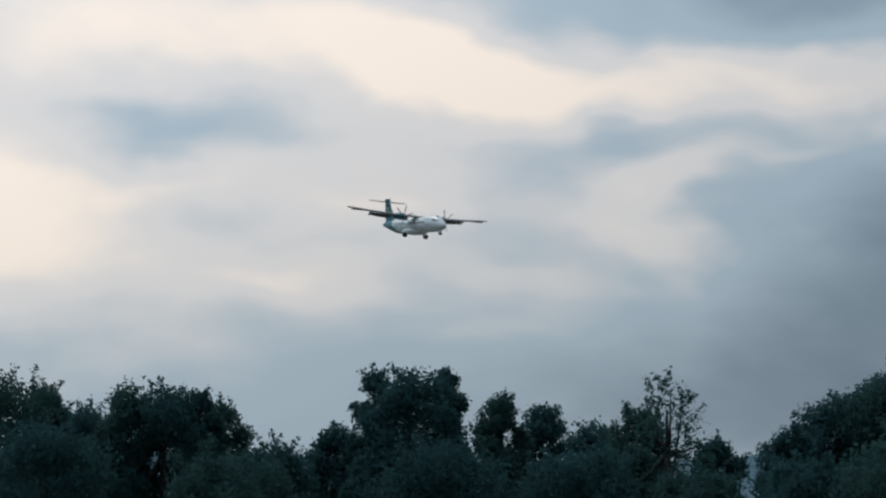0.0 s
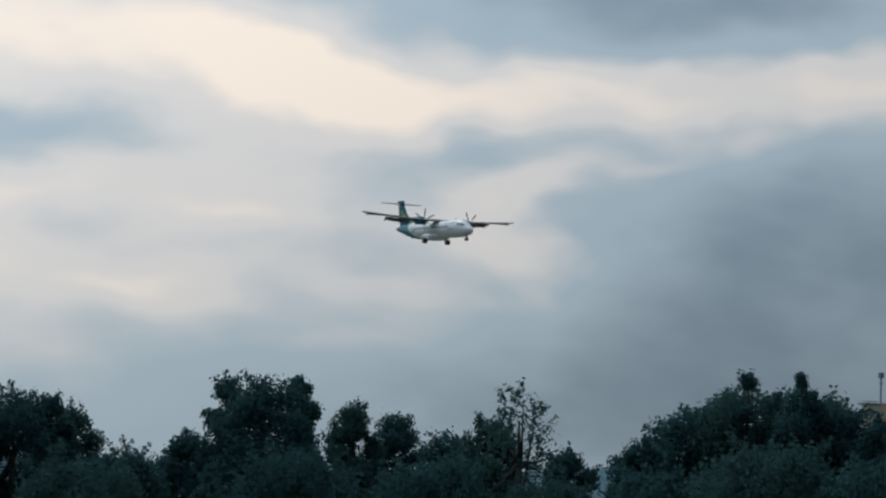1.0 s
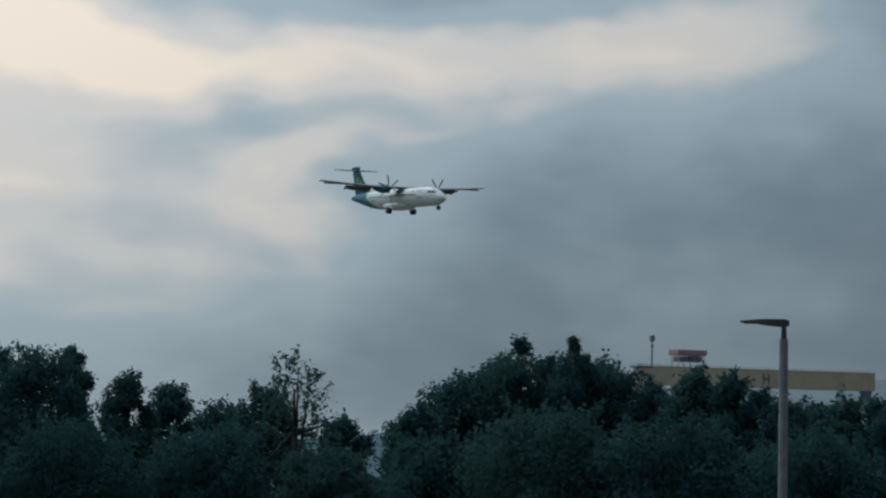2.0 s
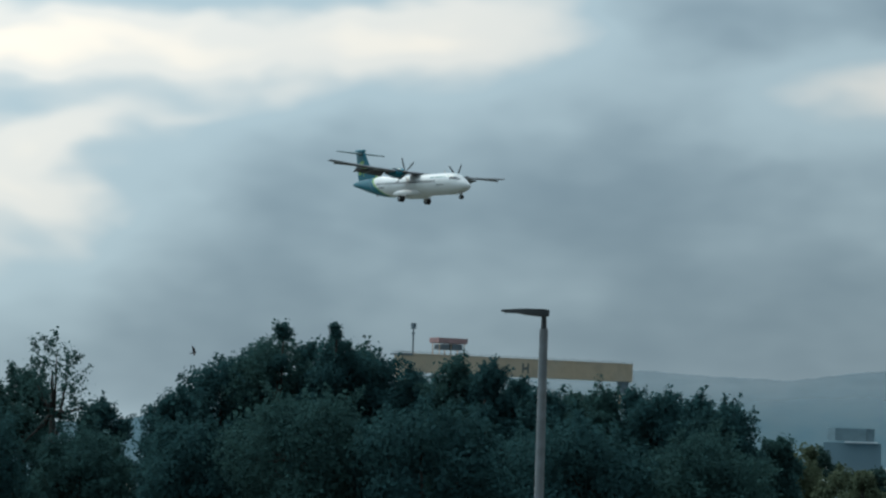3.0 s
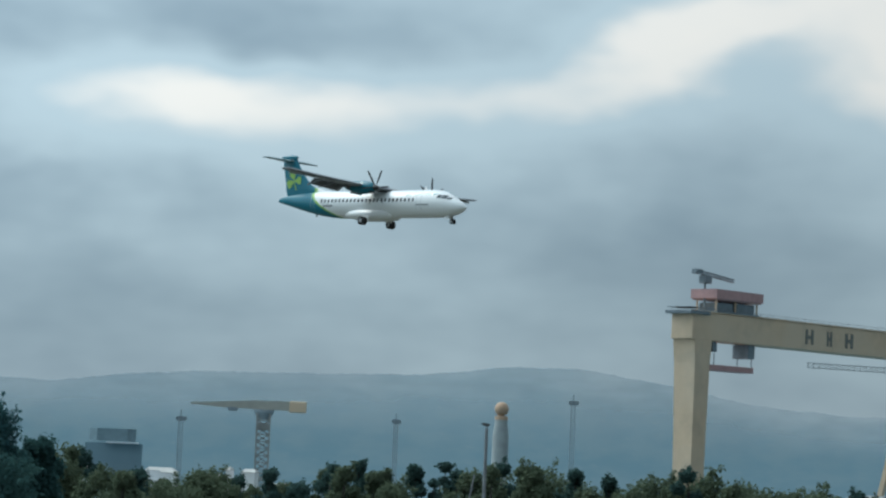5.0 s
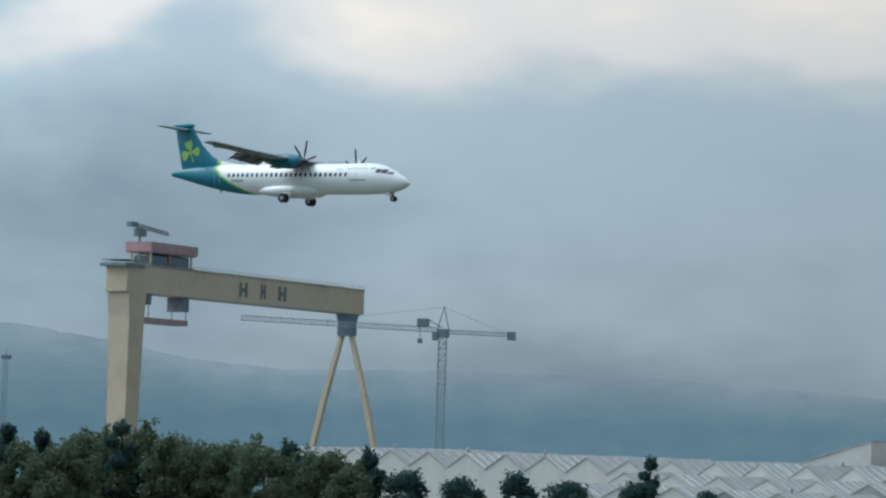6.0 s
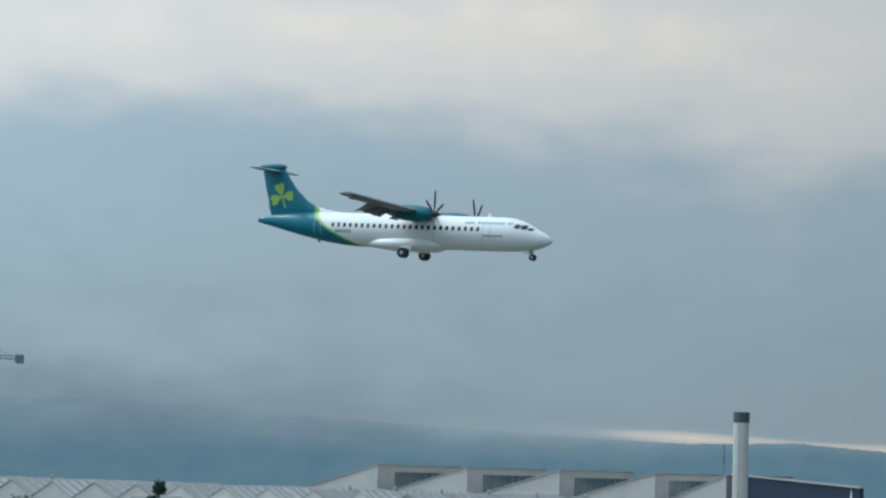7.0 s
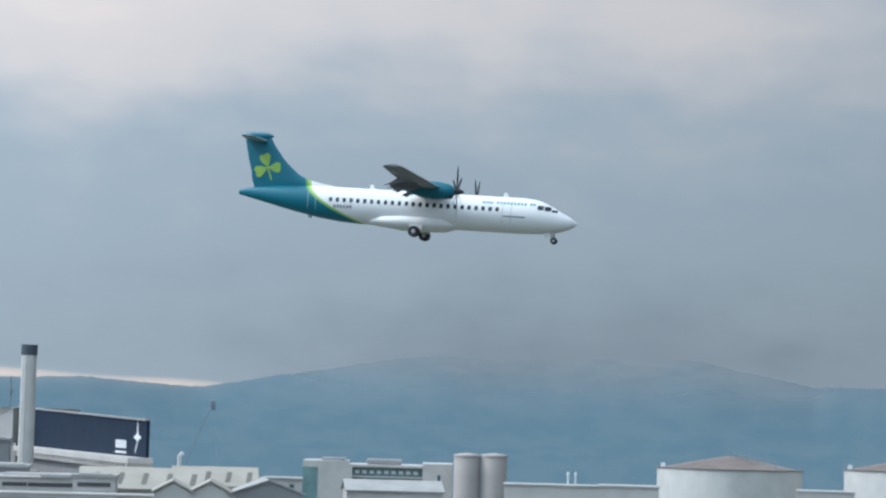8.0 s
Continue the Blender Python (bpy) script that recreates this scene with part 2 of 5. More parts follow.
sun = new("sun", bpy.data.lights.new("sun", "SUN"))
sun.data.energy, sun.data.angle, sun.data.color = SUN_POWER, radians(14), (1.0, 0.95, 0.88)
sun.matrix_basis = look(spot(SUN_AZ, 100, 100 * math.tan(radians(SUN_EL))), (0, 0, 0))


# ---- materials ----
def material(name, colour, rough=0.6, metal=0.0, grain=0.0, scale=4.0, second=None, stain=0.0, bump=0.0, island=0.0, coat=0.0, random_object=0.0, spec=0.5, through_light=0.0):
    """A surface with grain, broad stains, bump and, if asked, a value for each island or object."""
    m = bpy.data.materials.new(name)
    m.use_nodes = True
    t = m.node_tree
    p = t.nodes["Principled BSDF"]
    p.inputs["Roughness"].default_value, p.inputs["Metallic"].default_value = rough, metal
    p.inputs["Coat Weight"].default_value = coat
    p.inputs["Specular IOR Level"].default_value = spec
    co = t.nodes.new("ShaderNodeTexCoord")

    def tex(s, detail):
        n = t.nodes.new("ShaderNodeTexNoise")
        n.inputs["Scale"].default_value, n.inputs["Detail"].default_value = s, detail
        t.links.new(co.outputs["Object"], n.inputs["Vector"])
        return n.outputs["Fac"]

    def mix(fac, a, b, blend="MIX"):
        n = t.nodes.new("ShaderNodeMix")
        n.data_type, n.blend_type = "RGBA", blend
        for i, v in ((0, fac), (6, a), (7, b)):
            if isinstance(v, (int, float)):
                n.inputs[i].default_value = v
            elif isinstance(v, tuple):
                n.inputs[i].default_value = (*v, 1)
            else:
                t.links.new(v, n.inputs[i])
        return n.outputs[2]

    def ramp(v, lo, hi):
        n = t.nodes.new("ShaderNodeMapRange")
        t.links.new(v, n.inputs[0])
        n.inputs[1].default_value, n.inputs[2].default_value = lo, hi
        return n.outputs[0]

    dark = tuple(c * (1 - grain) for c in colour)
    out = mix(ramp(tex(scale, 6.0), 0.3, 0.7), dark, colour)
    if second:
        out = mix(ramp(tex(scale * 0.13, 4.0), 0.42, 0.62), out, second)
    if stain:
        out = mix(ramp(tex(scale * 0.31, 5.0), 0.52, 0.75), out, mix(1.0 * stain, out, (0.12, 0.11, 0.1)))
    if island or random_object:
        if island:
            g = t.nodes.new("ShaderNodeNewGeometry").outputs["Random Per Island"]
        else:
            g = t.nodes.new("ShaderNodeObjectInfo").outputs["Random"]
        k = island or random_object
        v = t.nodes.new("ShaderNodeMapRange")
        t.links.new(g, v.inputs[0])
        v.inputs[3].default_value, v.inputs[4].default_value = 1 - k, 1 + k
        hsv = t.nodes.new("ShaderNodeHueSaturation")
        t.links.new(out, hsv.inputs["Color"])
        t.links.new(v.outputs[0], hsv.inputs["Value"])
        out = hsv.outputs[0]
    t.links.new(out, p.inputs["Base Color"])
    if bump:
        b = t.nodes.new("ShaderNodeBump")
        b.inputs["Strength"].default_value, b.inputs["Distance"].default_value = bump, 0.05
        t.links.new(tex(scale * 2.5, 5.0), b.inputs["Height"])
        t.links.new(b.outputs[0], p.inputs["Normal"])
    if through_light:
        thin = t.nodes.new("ShaderNodeBsdfTranslucent")
        t.links.new(out, thin.inputs["Color"])
        both = t.nodes.new("ShaderNodeMixShader")
        both.inputs[0].default_value = through_light
        t.links.new(p.outputs[0], both.inputs[1])
        t.links.new(thin.outputs[0], both.inputs[2])
        t.links.new(both.outputs[0], t.nodes["Material Output"].inputs[0])
    return m


GRASS = material("grass_and_scrub", (0.10, 0.115, 0.085), 0.95, grain=0.5, scale=0.08, second=(0.14, 0.135, 0.12), bump=0.6)
# arena base in haze-blue, so it sinks into the hazy hill behind
HAZED_BASE = material("hazed_arena_base", (0.22, 0.31, 0.355), 0.9, grain=0.1, scale=0.1, spec=0.1)
BARK = material("bark", (0.05, 0.046, 0.042), 0.95, grain=0.5, scale=9, bump=0.8)
# near leaf greens lean blue: a haze tint is mixed into them
LEAF = material("dark_leaves", (0.043, 0.106, 0.114), 0.9, grain=0.2, scale=0.45, second=(0.050, 0.116, 0.116), island=0.08, spec=0.03, through_light=0.4)
LEAF_OAK = material("olive_leaves", (0.049, 0.111, 0.110), 0.9, grain=0.2, scale=0.3, second=(0.060, 0.120, 0.106), island=0.08, spec=0.03, through_light=0.4)
LEAF_FAR = material("belt_leaves", (0.105, 0.145, 0.095), 0.8, grain=0.25, scale=0.12, second=(0.14, 0.155, 0.10), island=0.18, spec=0.05, through_light=0.4)
LEAF_DARKFAR = material("conifer_leaves", (0.055, 0.105, 0.098), 0.8, grain=0.25, scale=0.12, second=(0.07, 0.115, 0.095), island=0.18, spec=0.05, through_light=0.4)
GALVANISED = material("galvanised_steel", (0.22, 0.24, 0.26), 0.55, 0.35, grain=0.25, scale=6, stain=0.3)
LAMP_BLACK = material("lamp_housing_paint", (0.035, 0.04, 0.045), 0.5, grain=0.2, scale=8)
# far crane and steel colours are paled: distance haze is painted in
CRANE_YELLOW = material("hazed_yellow_paint", (0.66, 0.475, 0.32), 0.7, grain=0.12, scale=0.3, second=(0.63, 0.475, 0.34), stain=0.25)
CRANE_RED = material("hazed_red_paint", (0.50, 0.29, 0.28), 0.7, grain=0.2, scale=0.4)
CRANE_DARK = material("crane_machinery_grey", (0.22, 0.255, 0.28), 0.8, grain=0.3, scale=0.5)
LETTER_DARK = material("dark_letter_paint", (0.20, 0.19, 0.17), 0.8, grain=0.2, scale=0.6)
STEEL_FAR = material("hazed_grey_lattice_steel", (0.32, 0.36, 0.385), 0.8, grain=0.2, scale=0.6)
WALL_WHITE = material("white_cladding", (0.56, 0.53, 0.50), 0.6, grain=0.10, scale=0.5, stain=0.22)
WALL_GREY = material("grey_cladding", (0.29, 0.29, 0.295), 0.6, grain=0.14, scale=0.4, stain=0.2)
ROOF_PALE = material("pale_sheet_roof", (0.41, 0.40, 0.385), 0.6, grain=0.18, scale=0.6, stain=0.35, random_object=0.1)
ROOF_RIB = material("ribbed_sheet_roof", (0.44, 0.43, 0.42), 0.65, grain=0.3, scale=0.9, second=(0.3, 0.29, 0.28), stain=0.4, random_object=0.2)
ROOF_CREAM = material("cream_sheet_roof", (0.37, 0.34, 0.29), 0.6, grain=0.1, scale=0.5, stain=0.2)
GLASS_DARK = material("dark_glazing", (0.09, 0.13, 0.15), 0.15, grain=0.2, scale=0.8)
NAVY = material("navy_cladding", (0.014, 0.026, 0.05), 0.75, grain=0.2, scale=0.3, spec=0.15)
SIGN_WHITE = material("white_sign_paint", (0.75, 0.76, 0.78), 0.5, grain=0.05, scale=2)
OFFICE_GREEN = material("green_tinted_glass", (0.20, 0.33, 0.33), 0.2, grain=0.3, scale=0.6)
BRICKWORK = material("concrete_silo", (0.40, 0.36, 0.34), 0.85, grain=0.15, scale=0.3, stain=0.2)
RUST = material("rusty_tank_roof", (0.19, 0.15, 0.135), 0.8, grain=0.3, scale=0.5, second=(0.23, 0.20, 0.185))
TANK_WHITE = material("white_tank_paint", (0.60, 0.585, 0.56), 0.5, grain=0.14, scale=0.35, stain=0.35)
CHIMNEY_PALE = material("pale_chimney_paint", (0.52, 0.51, 0.49), 0.6, grain=0.12, scale=0.5, stain=0.15)
CHIMNEY_CAP = material("dark_chimney_cap", (0.06, 0.08, 0.10), 0.7, grain=0.2, scale=1)
BRICK_RED = material("red_brown_shed", (0.26, 0.13, 0.11), 0.8, grain=0.2, scale=1)
# for skylights, and for the shadow ring painted on the tanks
SKYLIGHT_RIM_SHADE = material("grimy_skylight_and_rim_shade", (0.15, 0.14, 0.12), 0.6, grain=0.3, scale=2)


def hill_material():
    """Mottled moor with field patches, distance haze put into its blue; near the crest it turns clear as haze and low
    cloud, through which the sky shows.
    """
    m = bpy.data.materials.new("hazed_moorland_in_low_cloud")
    m.use_nodes = True
    t = m.node_tree
    p = t.nodes["Principled BSDF"]
    p.inputs["Roughness"].default_value, p.inputs["Specular IOR Level"].default_value = 1.0, 0.0
    plan = t.nodes.new("ShaderNodeUVMap")
    plan.uv_map = "bearing_and_height"

    def tex(scale, detail, stretch):
        mp = t.nodes.new("ShaderNodeMapping")
        mp.inputs["Scale"].default_value = stretch
        t.links.new(plan.outputs[0], mp.inputs[0])
        n = t.nodes.new("ShaderNodeTexNoise")
        n.inputs["Scale"].default_value, n.inputs["Detail"].default_value = scale, detail
        t.links.new(mp.outputs[0], n.inputs["Vector"])
        return n.outputs["Fac"]

    def span(v, a, b, c, d):
        n = t.nodes.new("ShaderNodeMapRange")
        n.interpolation_type = "SMOOTHSTEP"
        t.links.new(v, n.inputs[0])
        for i, q in enumerate((a, b, c, d)):
            n.inputs[1 + i].default_value = q
        return n.outputs[0]

    def mix(fac, a, b):
        n = t.nodes.new("ShaderNodeMix")
        n.data_type = "RGBA"
        for i, v in ((0, fac), (6, a), (7, b)):
            if isinstance(v, tuple):
                n.inputs[i].default_value = (*v, 1)
            else:
                t.links.new(v, n.inputs[i])
        return n.outputs[2]

    # distance haze is put into these blue moor and field colours
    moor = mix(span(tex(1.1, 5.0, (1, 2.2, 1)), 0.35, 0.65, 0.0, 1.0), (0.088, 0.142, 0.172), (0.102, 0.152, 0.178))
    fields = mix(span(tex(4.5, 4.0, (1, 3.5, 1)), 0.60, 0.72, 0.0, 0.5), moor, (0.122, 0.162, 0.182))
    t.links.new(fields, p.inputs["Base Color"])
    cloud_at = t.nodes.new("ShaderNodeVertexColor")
    cloud_at.layer_name = "haze_fade"
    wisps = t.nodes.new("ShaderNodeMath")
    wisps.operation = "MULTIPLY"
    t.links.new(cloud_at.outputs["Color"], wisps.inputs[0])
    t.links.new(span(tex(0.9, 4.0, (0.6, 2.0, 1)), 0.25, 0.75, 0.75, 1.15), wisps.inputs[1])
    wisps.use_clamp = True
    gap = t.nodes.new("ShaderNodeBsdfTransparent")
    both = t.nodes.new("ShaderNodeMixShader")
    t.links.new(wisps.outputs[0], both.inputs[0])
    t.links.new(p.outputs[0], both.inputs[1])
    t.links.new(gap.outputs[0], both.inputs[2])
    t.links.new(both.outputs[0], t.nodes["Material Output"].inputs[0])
    return m


HILL = hill_material()


# ---- ground, hills ----
def ground():
    radii = [0, 4, 9, 16, 26, 40, 60, 85, 110, 140, 175, 215, 260, 310, 370, 440, 560, 760, 1050, 1500, 2200, 3200, 4200, 4950]
    n = 120
    verts, faces = [(0, 0, ground_z(0))], []
    for r in radii[1:]:
        for i in range(n):
            a = 2 * math.pi * i / n
            x, y = r * math.sin(a), r * math.cos(a)
            z = ground_z(r) + 0.5 * min(1, r / 60) * noise.noise((x * 0.02, y * 0.02, 0))
            verts.append((x, y, z))
    for i in range(n):
        faces.append((0, 1 + (i + 1) % n, 1 + i))
    for k in range(len(radii) - 2):
        for i in range(n):
            j = (i + 1) % n
            a, b = 1 + k * n, 1 + (k + 1) * n
            faces.append((a + i, a + j, b + j, b + i))
    ob = new("ground", mesh_from("ground", verts, faces, GRASS, True))
    tagged(ob, "rough grass falling away from the viewpoint to flat land", "ground", kind="structure")


RIDGE_AZ = (-60, -20, -8, 4, 6.6, 9, 14, 17.7, 19.2, 20.8, 22.5, 24, 26.4, 28.9, 30.6, 32.2, 34.1, 36, 38, 42, 46, 50, 53.5, 56.5, 58, 59.8, 61.6, 62.3, 63.8, 65.5, 66.6, 67.6, 69, 71.4, 73, 74.2, 75.5, 77.1, 84, 100)
RIDGE_EL = (-0.2, -0.3, -0.3, -0.3, -0.1, 0.6, 1.1, 1.24, 1.16, 1.11, 1.34, 1.45, 1.5, 1.58, 1.8, 1.83, 1.56, 1.2, 1.05, 1.12, 1.1, 0.86, 0.7, 0.56, 0.56, 0.619, 0.497, 0.478, 0.731, 0.999, 1.195, 1.262, 1.224, 1.301, 1.306, 1.055, 0.816, 0.811, 0.936, 0.736)


def hills():
    azs = np.arange(-58, 98, 0.06)
    crest = np.interp(azs, RIDGE_AZ, RIDGE_EL)
    # how far haze and low cloud fade the crest to clear, by bearing
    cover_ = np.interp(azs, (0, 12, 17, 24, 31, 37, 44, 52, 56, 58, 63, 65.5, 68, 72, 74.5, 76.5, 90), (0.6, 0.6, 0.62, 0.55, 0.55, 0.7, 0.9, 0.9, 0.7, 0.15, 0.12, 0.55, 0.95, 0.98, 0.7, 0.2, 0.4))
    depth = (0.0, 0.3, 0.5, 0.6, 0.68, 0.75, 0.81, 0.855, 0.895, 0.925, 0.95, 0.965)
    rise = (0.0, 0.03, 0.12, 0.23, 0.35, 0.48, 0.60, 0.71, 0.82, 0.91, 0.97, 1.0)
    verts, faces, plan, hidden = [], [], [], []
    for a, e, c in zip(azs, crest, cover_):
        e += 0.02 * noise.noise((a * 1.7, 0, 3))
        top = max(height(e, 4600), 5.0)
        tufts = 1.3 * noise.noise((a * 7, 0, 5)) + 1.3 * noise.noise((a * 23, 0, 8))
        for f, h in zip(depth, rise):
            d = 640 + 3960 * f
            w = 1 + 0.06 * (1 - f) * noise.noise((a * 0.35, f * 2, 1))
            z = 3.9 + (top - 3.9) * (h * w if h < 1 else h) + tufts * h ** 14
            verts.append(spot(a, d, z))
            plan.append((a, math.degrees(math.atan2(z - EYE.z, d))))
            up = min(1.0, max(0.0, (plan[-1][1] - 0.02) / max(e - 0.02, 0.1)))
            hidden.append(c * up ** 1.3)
    k = len(depth)
    for i in range(len(azs) - 1):
        for j in range(k - 1):
            faces.append((i * k + j, i * k + j + 1, (i + 1) * k + j + 1, (i + 1) * k + j))
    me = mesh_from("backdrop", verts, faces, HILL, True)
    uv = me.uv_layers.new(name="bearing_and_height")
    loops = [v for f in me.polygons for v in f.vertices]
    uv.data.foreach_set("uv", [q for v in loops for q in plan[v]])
    veil_ = me.color_attributes.new("haze_fade", "FLOAT_COLOR", "POINT")
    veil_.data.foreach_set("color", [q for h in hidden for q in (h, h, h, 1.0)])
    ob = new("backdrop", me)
    tagged(ob, "long moorland ridge coloured haze-blue, its crest faded into haze and low cloud", "hills", kind="structure")


# ---- trees ----
def leaf_mesh(name, centres, outward, size, material_, rng):
    """Small folded leaf clumps at the centres, turned at random but leaning outward."""
    n = len(centres)
    nor = outward + rng.normal(0, 0.7, (n, 3))
    nor /= np.linalg.norm(nor, axis=1)[:, None] + 1e-9
    ref = rng.normal(0, 1, (n, 3))
    u = np.cross(nor, ref)
    u /= np.linalg.norm(u, axis=1)[:, None] + 1e-9
    v = np.cross(nor, u)
    s = (size * rng.uniform(0.55, 1.25, n))[:, None]
    w = s * rng.uniform(0.45, 0.8, n)[:, None]
    bend = nor * s * 0.25
    pts = np.stack([centres - u * s - bend, centres - v * w, centres + u * s - bend, centres + v * w], 1).reshape(-1, 3)
    faces = np.arange(4 * n).reshape(n, 4)
    tris = np.concatenate([faces[:, [0, 1, 3]], faces[:, [1, 2, 3]]])
    me = bpy.data.meshes.new(name)
    me.vertices.add(len(pts))
    me.vertices.foreach_set("co", pts.astype(np.float32).ravel())
    me.loops.add(len(tris) * 3)
    me.loops.foreach_set("vertex_index", tris.astype(np.int32).ravel())
    me.polygons.add(len(tris))
    me.polygons.foreach_set("loop_start", np.arange(0, len(tris) * 3, 3, dtype=np.int32))
    me.update(calc_edges=True)
    me.materials.append(material_)
    return me


def tree_at(place, tall, radius, seed, leaves, size, leaf, label, low=0.22, spread=1.0, lobes=16, sprigs=60, group="", top_heavy=0.0, core=0.25):
    """A tapered trunk with limbs and a crown of leaf clumps on lobes, with sprigs breaking its outline."""
    rng = np.random.default_rng(seed)
    tree = thing("tree", label, "tree", Matrix.Translation(place), group)
    bm = bmesh.new()
    lean = rng.normal(0, 0.02, 2) * tall
    knots = [Vector((lean[0] * f * f, lean[1] * f * f, tall * f)) for f in (-0.03, 0.12, 0.3, 0.5, 0.7, 0.86)]
    girth = [0.030, 0.023, 0.019, 0.014, 0.009, 0.004]
    for a, b, g, h in zip(knots, knots[1:], girth, girth[1:]):
        add_bar(bm, a, b, tall * g, tall * h, 8)
    # crown lobes
    cz, hz = tall * (low + 1) / 2, tall * (1 - low) / 2
    centre = []
    for i in range(lobes):
        a = 2.4 * i + rng.uniform(-0.4, 0.4)
        h = -0.9 + 1.72 * (i + 0.5) / lobes
        wide = math.sqrt(max(0.08, 1 - (max(h, -0.35)) ** 2)) * (1 + top_heavy * h)
        r = radius * spread * wide * rng.uniform(0.5, 0.78)
        centre.append((r * math.cos(a), r * math.sin(a), cz + hz * h * 0.9, radius * rng.uniform(0.32, 0.46)))
    centre.append((0, 0, tall - radius * 0.42, radius * 0.42))
    for c in centre[::2]:
        start = knots[2 + int(rng.integers(0, 3))]
        end = Vector(c[:3])
        mid = start.lerp(end, 0.5) + Vector((0, 0, -0.05 * radius))
        add_bar(bm, start, mid, tall * 0.009, tall * 0.006, 6)
        add_bar(bm, mid, end, tall * 0.006, tall * 0.002, 5)
    part("trunk", bm, BARK, tree, "", True)
    c = np.array(centre)
    weight = c[:, 3] ** 2
    pick = rng.choice(len(c), leaves, p=weight / weight.sum())
    d = rng.normal(0, 1, (leaves, 3))
    d /= np.linalg.norm(d, axis=1)[:, None]
    shell = np.where(rng.uniform(0, 1, leaves) < core, rng.uniform(0.1, 0.8, leaves), rng.normal(0.9, 0.2, leaves))
    pos = c[pick, :3] + d * (shell * c[pick, 3])[:, None] * np.array([1, 1, 0.85])
    out = [pos]
    way = [d]
    for i in range(sprigs):
        k = int(rng.integers(0, len(c)))
        s = rng.normal(0, 1, 3)
        s[2] = abs(s[2]) + 0.5
        s /= np.linalg.norm(s)
        m = 40
        f = rng.uniform(0.75, 1.0 + 0.75 * rng.uniform(0.3, 1), m)
        out.append(c[k, :3] + s * (f * c[k, 3])[:, None] + rng.normal(0, size * 0.9, (m, 3)))
        way.append(np.repeat(s[None], m, 0))
    pos, d = np.concatenate(out), np.concatenate(way)
    keep = pos[:, 2] > 0.4
    crown = new("crown", leaf_mesh("crown", pos[keep], d[keep], size, leaf, rng))
    crown.parent = tree
    return tree


def tree_top(az, el, d, width, seed, leaves, size, leaf, label, group, **more):
    """A tree by its bearing, the height of its top and its crown's width, in degrees seen from the viewpoint."""
    base = ground_z(d) - 0.1
    tall = height(el, d) - base
    return tree_at(spot(az, d, base), tall, d * radians(width) / 2, seed, leaves, size, leaf, label, group=group, **more)


def woods():
    g = "trees of the near wood"
    dark = "dark green broadleaf tree in full leaf on the slope"
    rows = [
        # bearing, top, distance, width
        (-9.4, 1.42, 165, 2.6), (-7.6, 0.75, 172, 2.2), (-6.0, 1.28, 165, 2.3), (-4.7, 0.85, 170, 1.5), (-3.6, 0.05, 165, 2.0),
        (-2.2, 0.45, 172, 1.7), (1.3, 1.15, 165, 1.5), (2.2, 0.98, 168, 1.7), (3.4, 0.6, 172, 1.9), (4.3, 0.95, 165, 1.6), (6.0, 0.3, 162, 1.5),
        (-8.4, 0.3, 150, 3.0), (-6.8, 1.12, 166, 1.7), (-5.2, 1.1, 167, 1.3), (-8.5, 1.1, 168, 1.5), (-4.4, -0.25, 150, 3.2), (0.2, 0.1, 152, 3.4), (3.0, 0.0, 150, 3.0), (5.6, -0.4, 148, 2.4),
        (7.6, 0.6, 150, 1.9), (8.6, 1.25, 152, 2.2), (9.7, 1.85, 152, 2.4), (11.0, 1.85, 150, 2.0), (12.0, 1.45, 152, 2.0),
        (13.6, 1.45, 142, 1.7), (14.4, 1.3, 140, 1.5), (15.6, 0.8, 140, 1.9), (16.8, 0.9, 142, 1.7), (18.1, 0.83, 140, 1.9), (19.5, 0.66, 142, 1.9),
        (20.6, -0.1, 145, 1.5), (9.2, 1.55, 154, 1.7), (10.4, 1.66, 154, 1.7), (11.6, 1.6, 154, 1.6), (12.7, 1.15, 150, 1.5), (15.0, 1.0, 144, 1.5), (16.2, 0.8, 144, 1.5), (17.5, 0.84, 144, 1.5), (18.9, 0.74, 144, 1.5), (10.3, 0.6, 132, 3.6), (13.0, 0.35, 130, 3.4), (16.3, 0.1, 128, 3.6), (19.0, -0.1, 128, 3.2), (8.0, -0.1, 134, 2.4),
    ]
    for i, (az, el, d, w) in enumerate(rows):
        tree_top(az, el, d, w, 100 + i, 19500, 0.128, LEAF if i % 3 else LEAF_OAK, dark, g, lobes=15 + i % 5)
    # the round-headed tree that stands above the wood
    tree_top(-0.62, 1.72, 158, 2.5, 71, 31000, 0.128, LEAF, "tall round-headed tree with dense dark foliage", g, lobes=22, top_heavy=0.12, sprigs=80)
    tree_top(-1.42, 1.6, 160, 1.35, 75, 13500, 0.128, LEAF, "round-headed tree with dense dark foliage", g, lobes=14)
    tree_top(0.15, 1.62, 160, 1.15, 76, 13500, 0.128, LEAF, "round-headed tree with dense dark foliage", g, lobes=14)
    # a thin tree through whose twigs the sky shows
    tree_top(5.0, 1.66, 160, 1.9, 72, 3200, 0.115, LEAF_OAK, "thin airy tree with sparse leaves and bare twigs", g, lobes=26, sprigs=60, core=0.5)
    # two sprigs that stand above the round wood
    tree_top(9.85, 2.02, 150, 0.8, 73, 2600, 0.12, LEAF, dark, g, lobes=8)
    tree_top(11.0, 2.0, 149, 0.6, 74, 1800, 0.12, LEAF, dark, g, lobes=6)


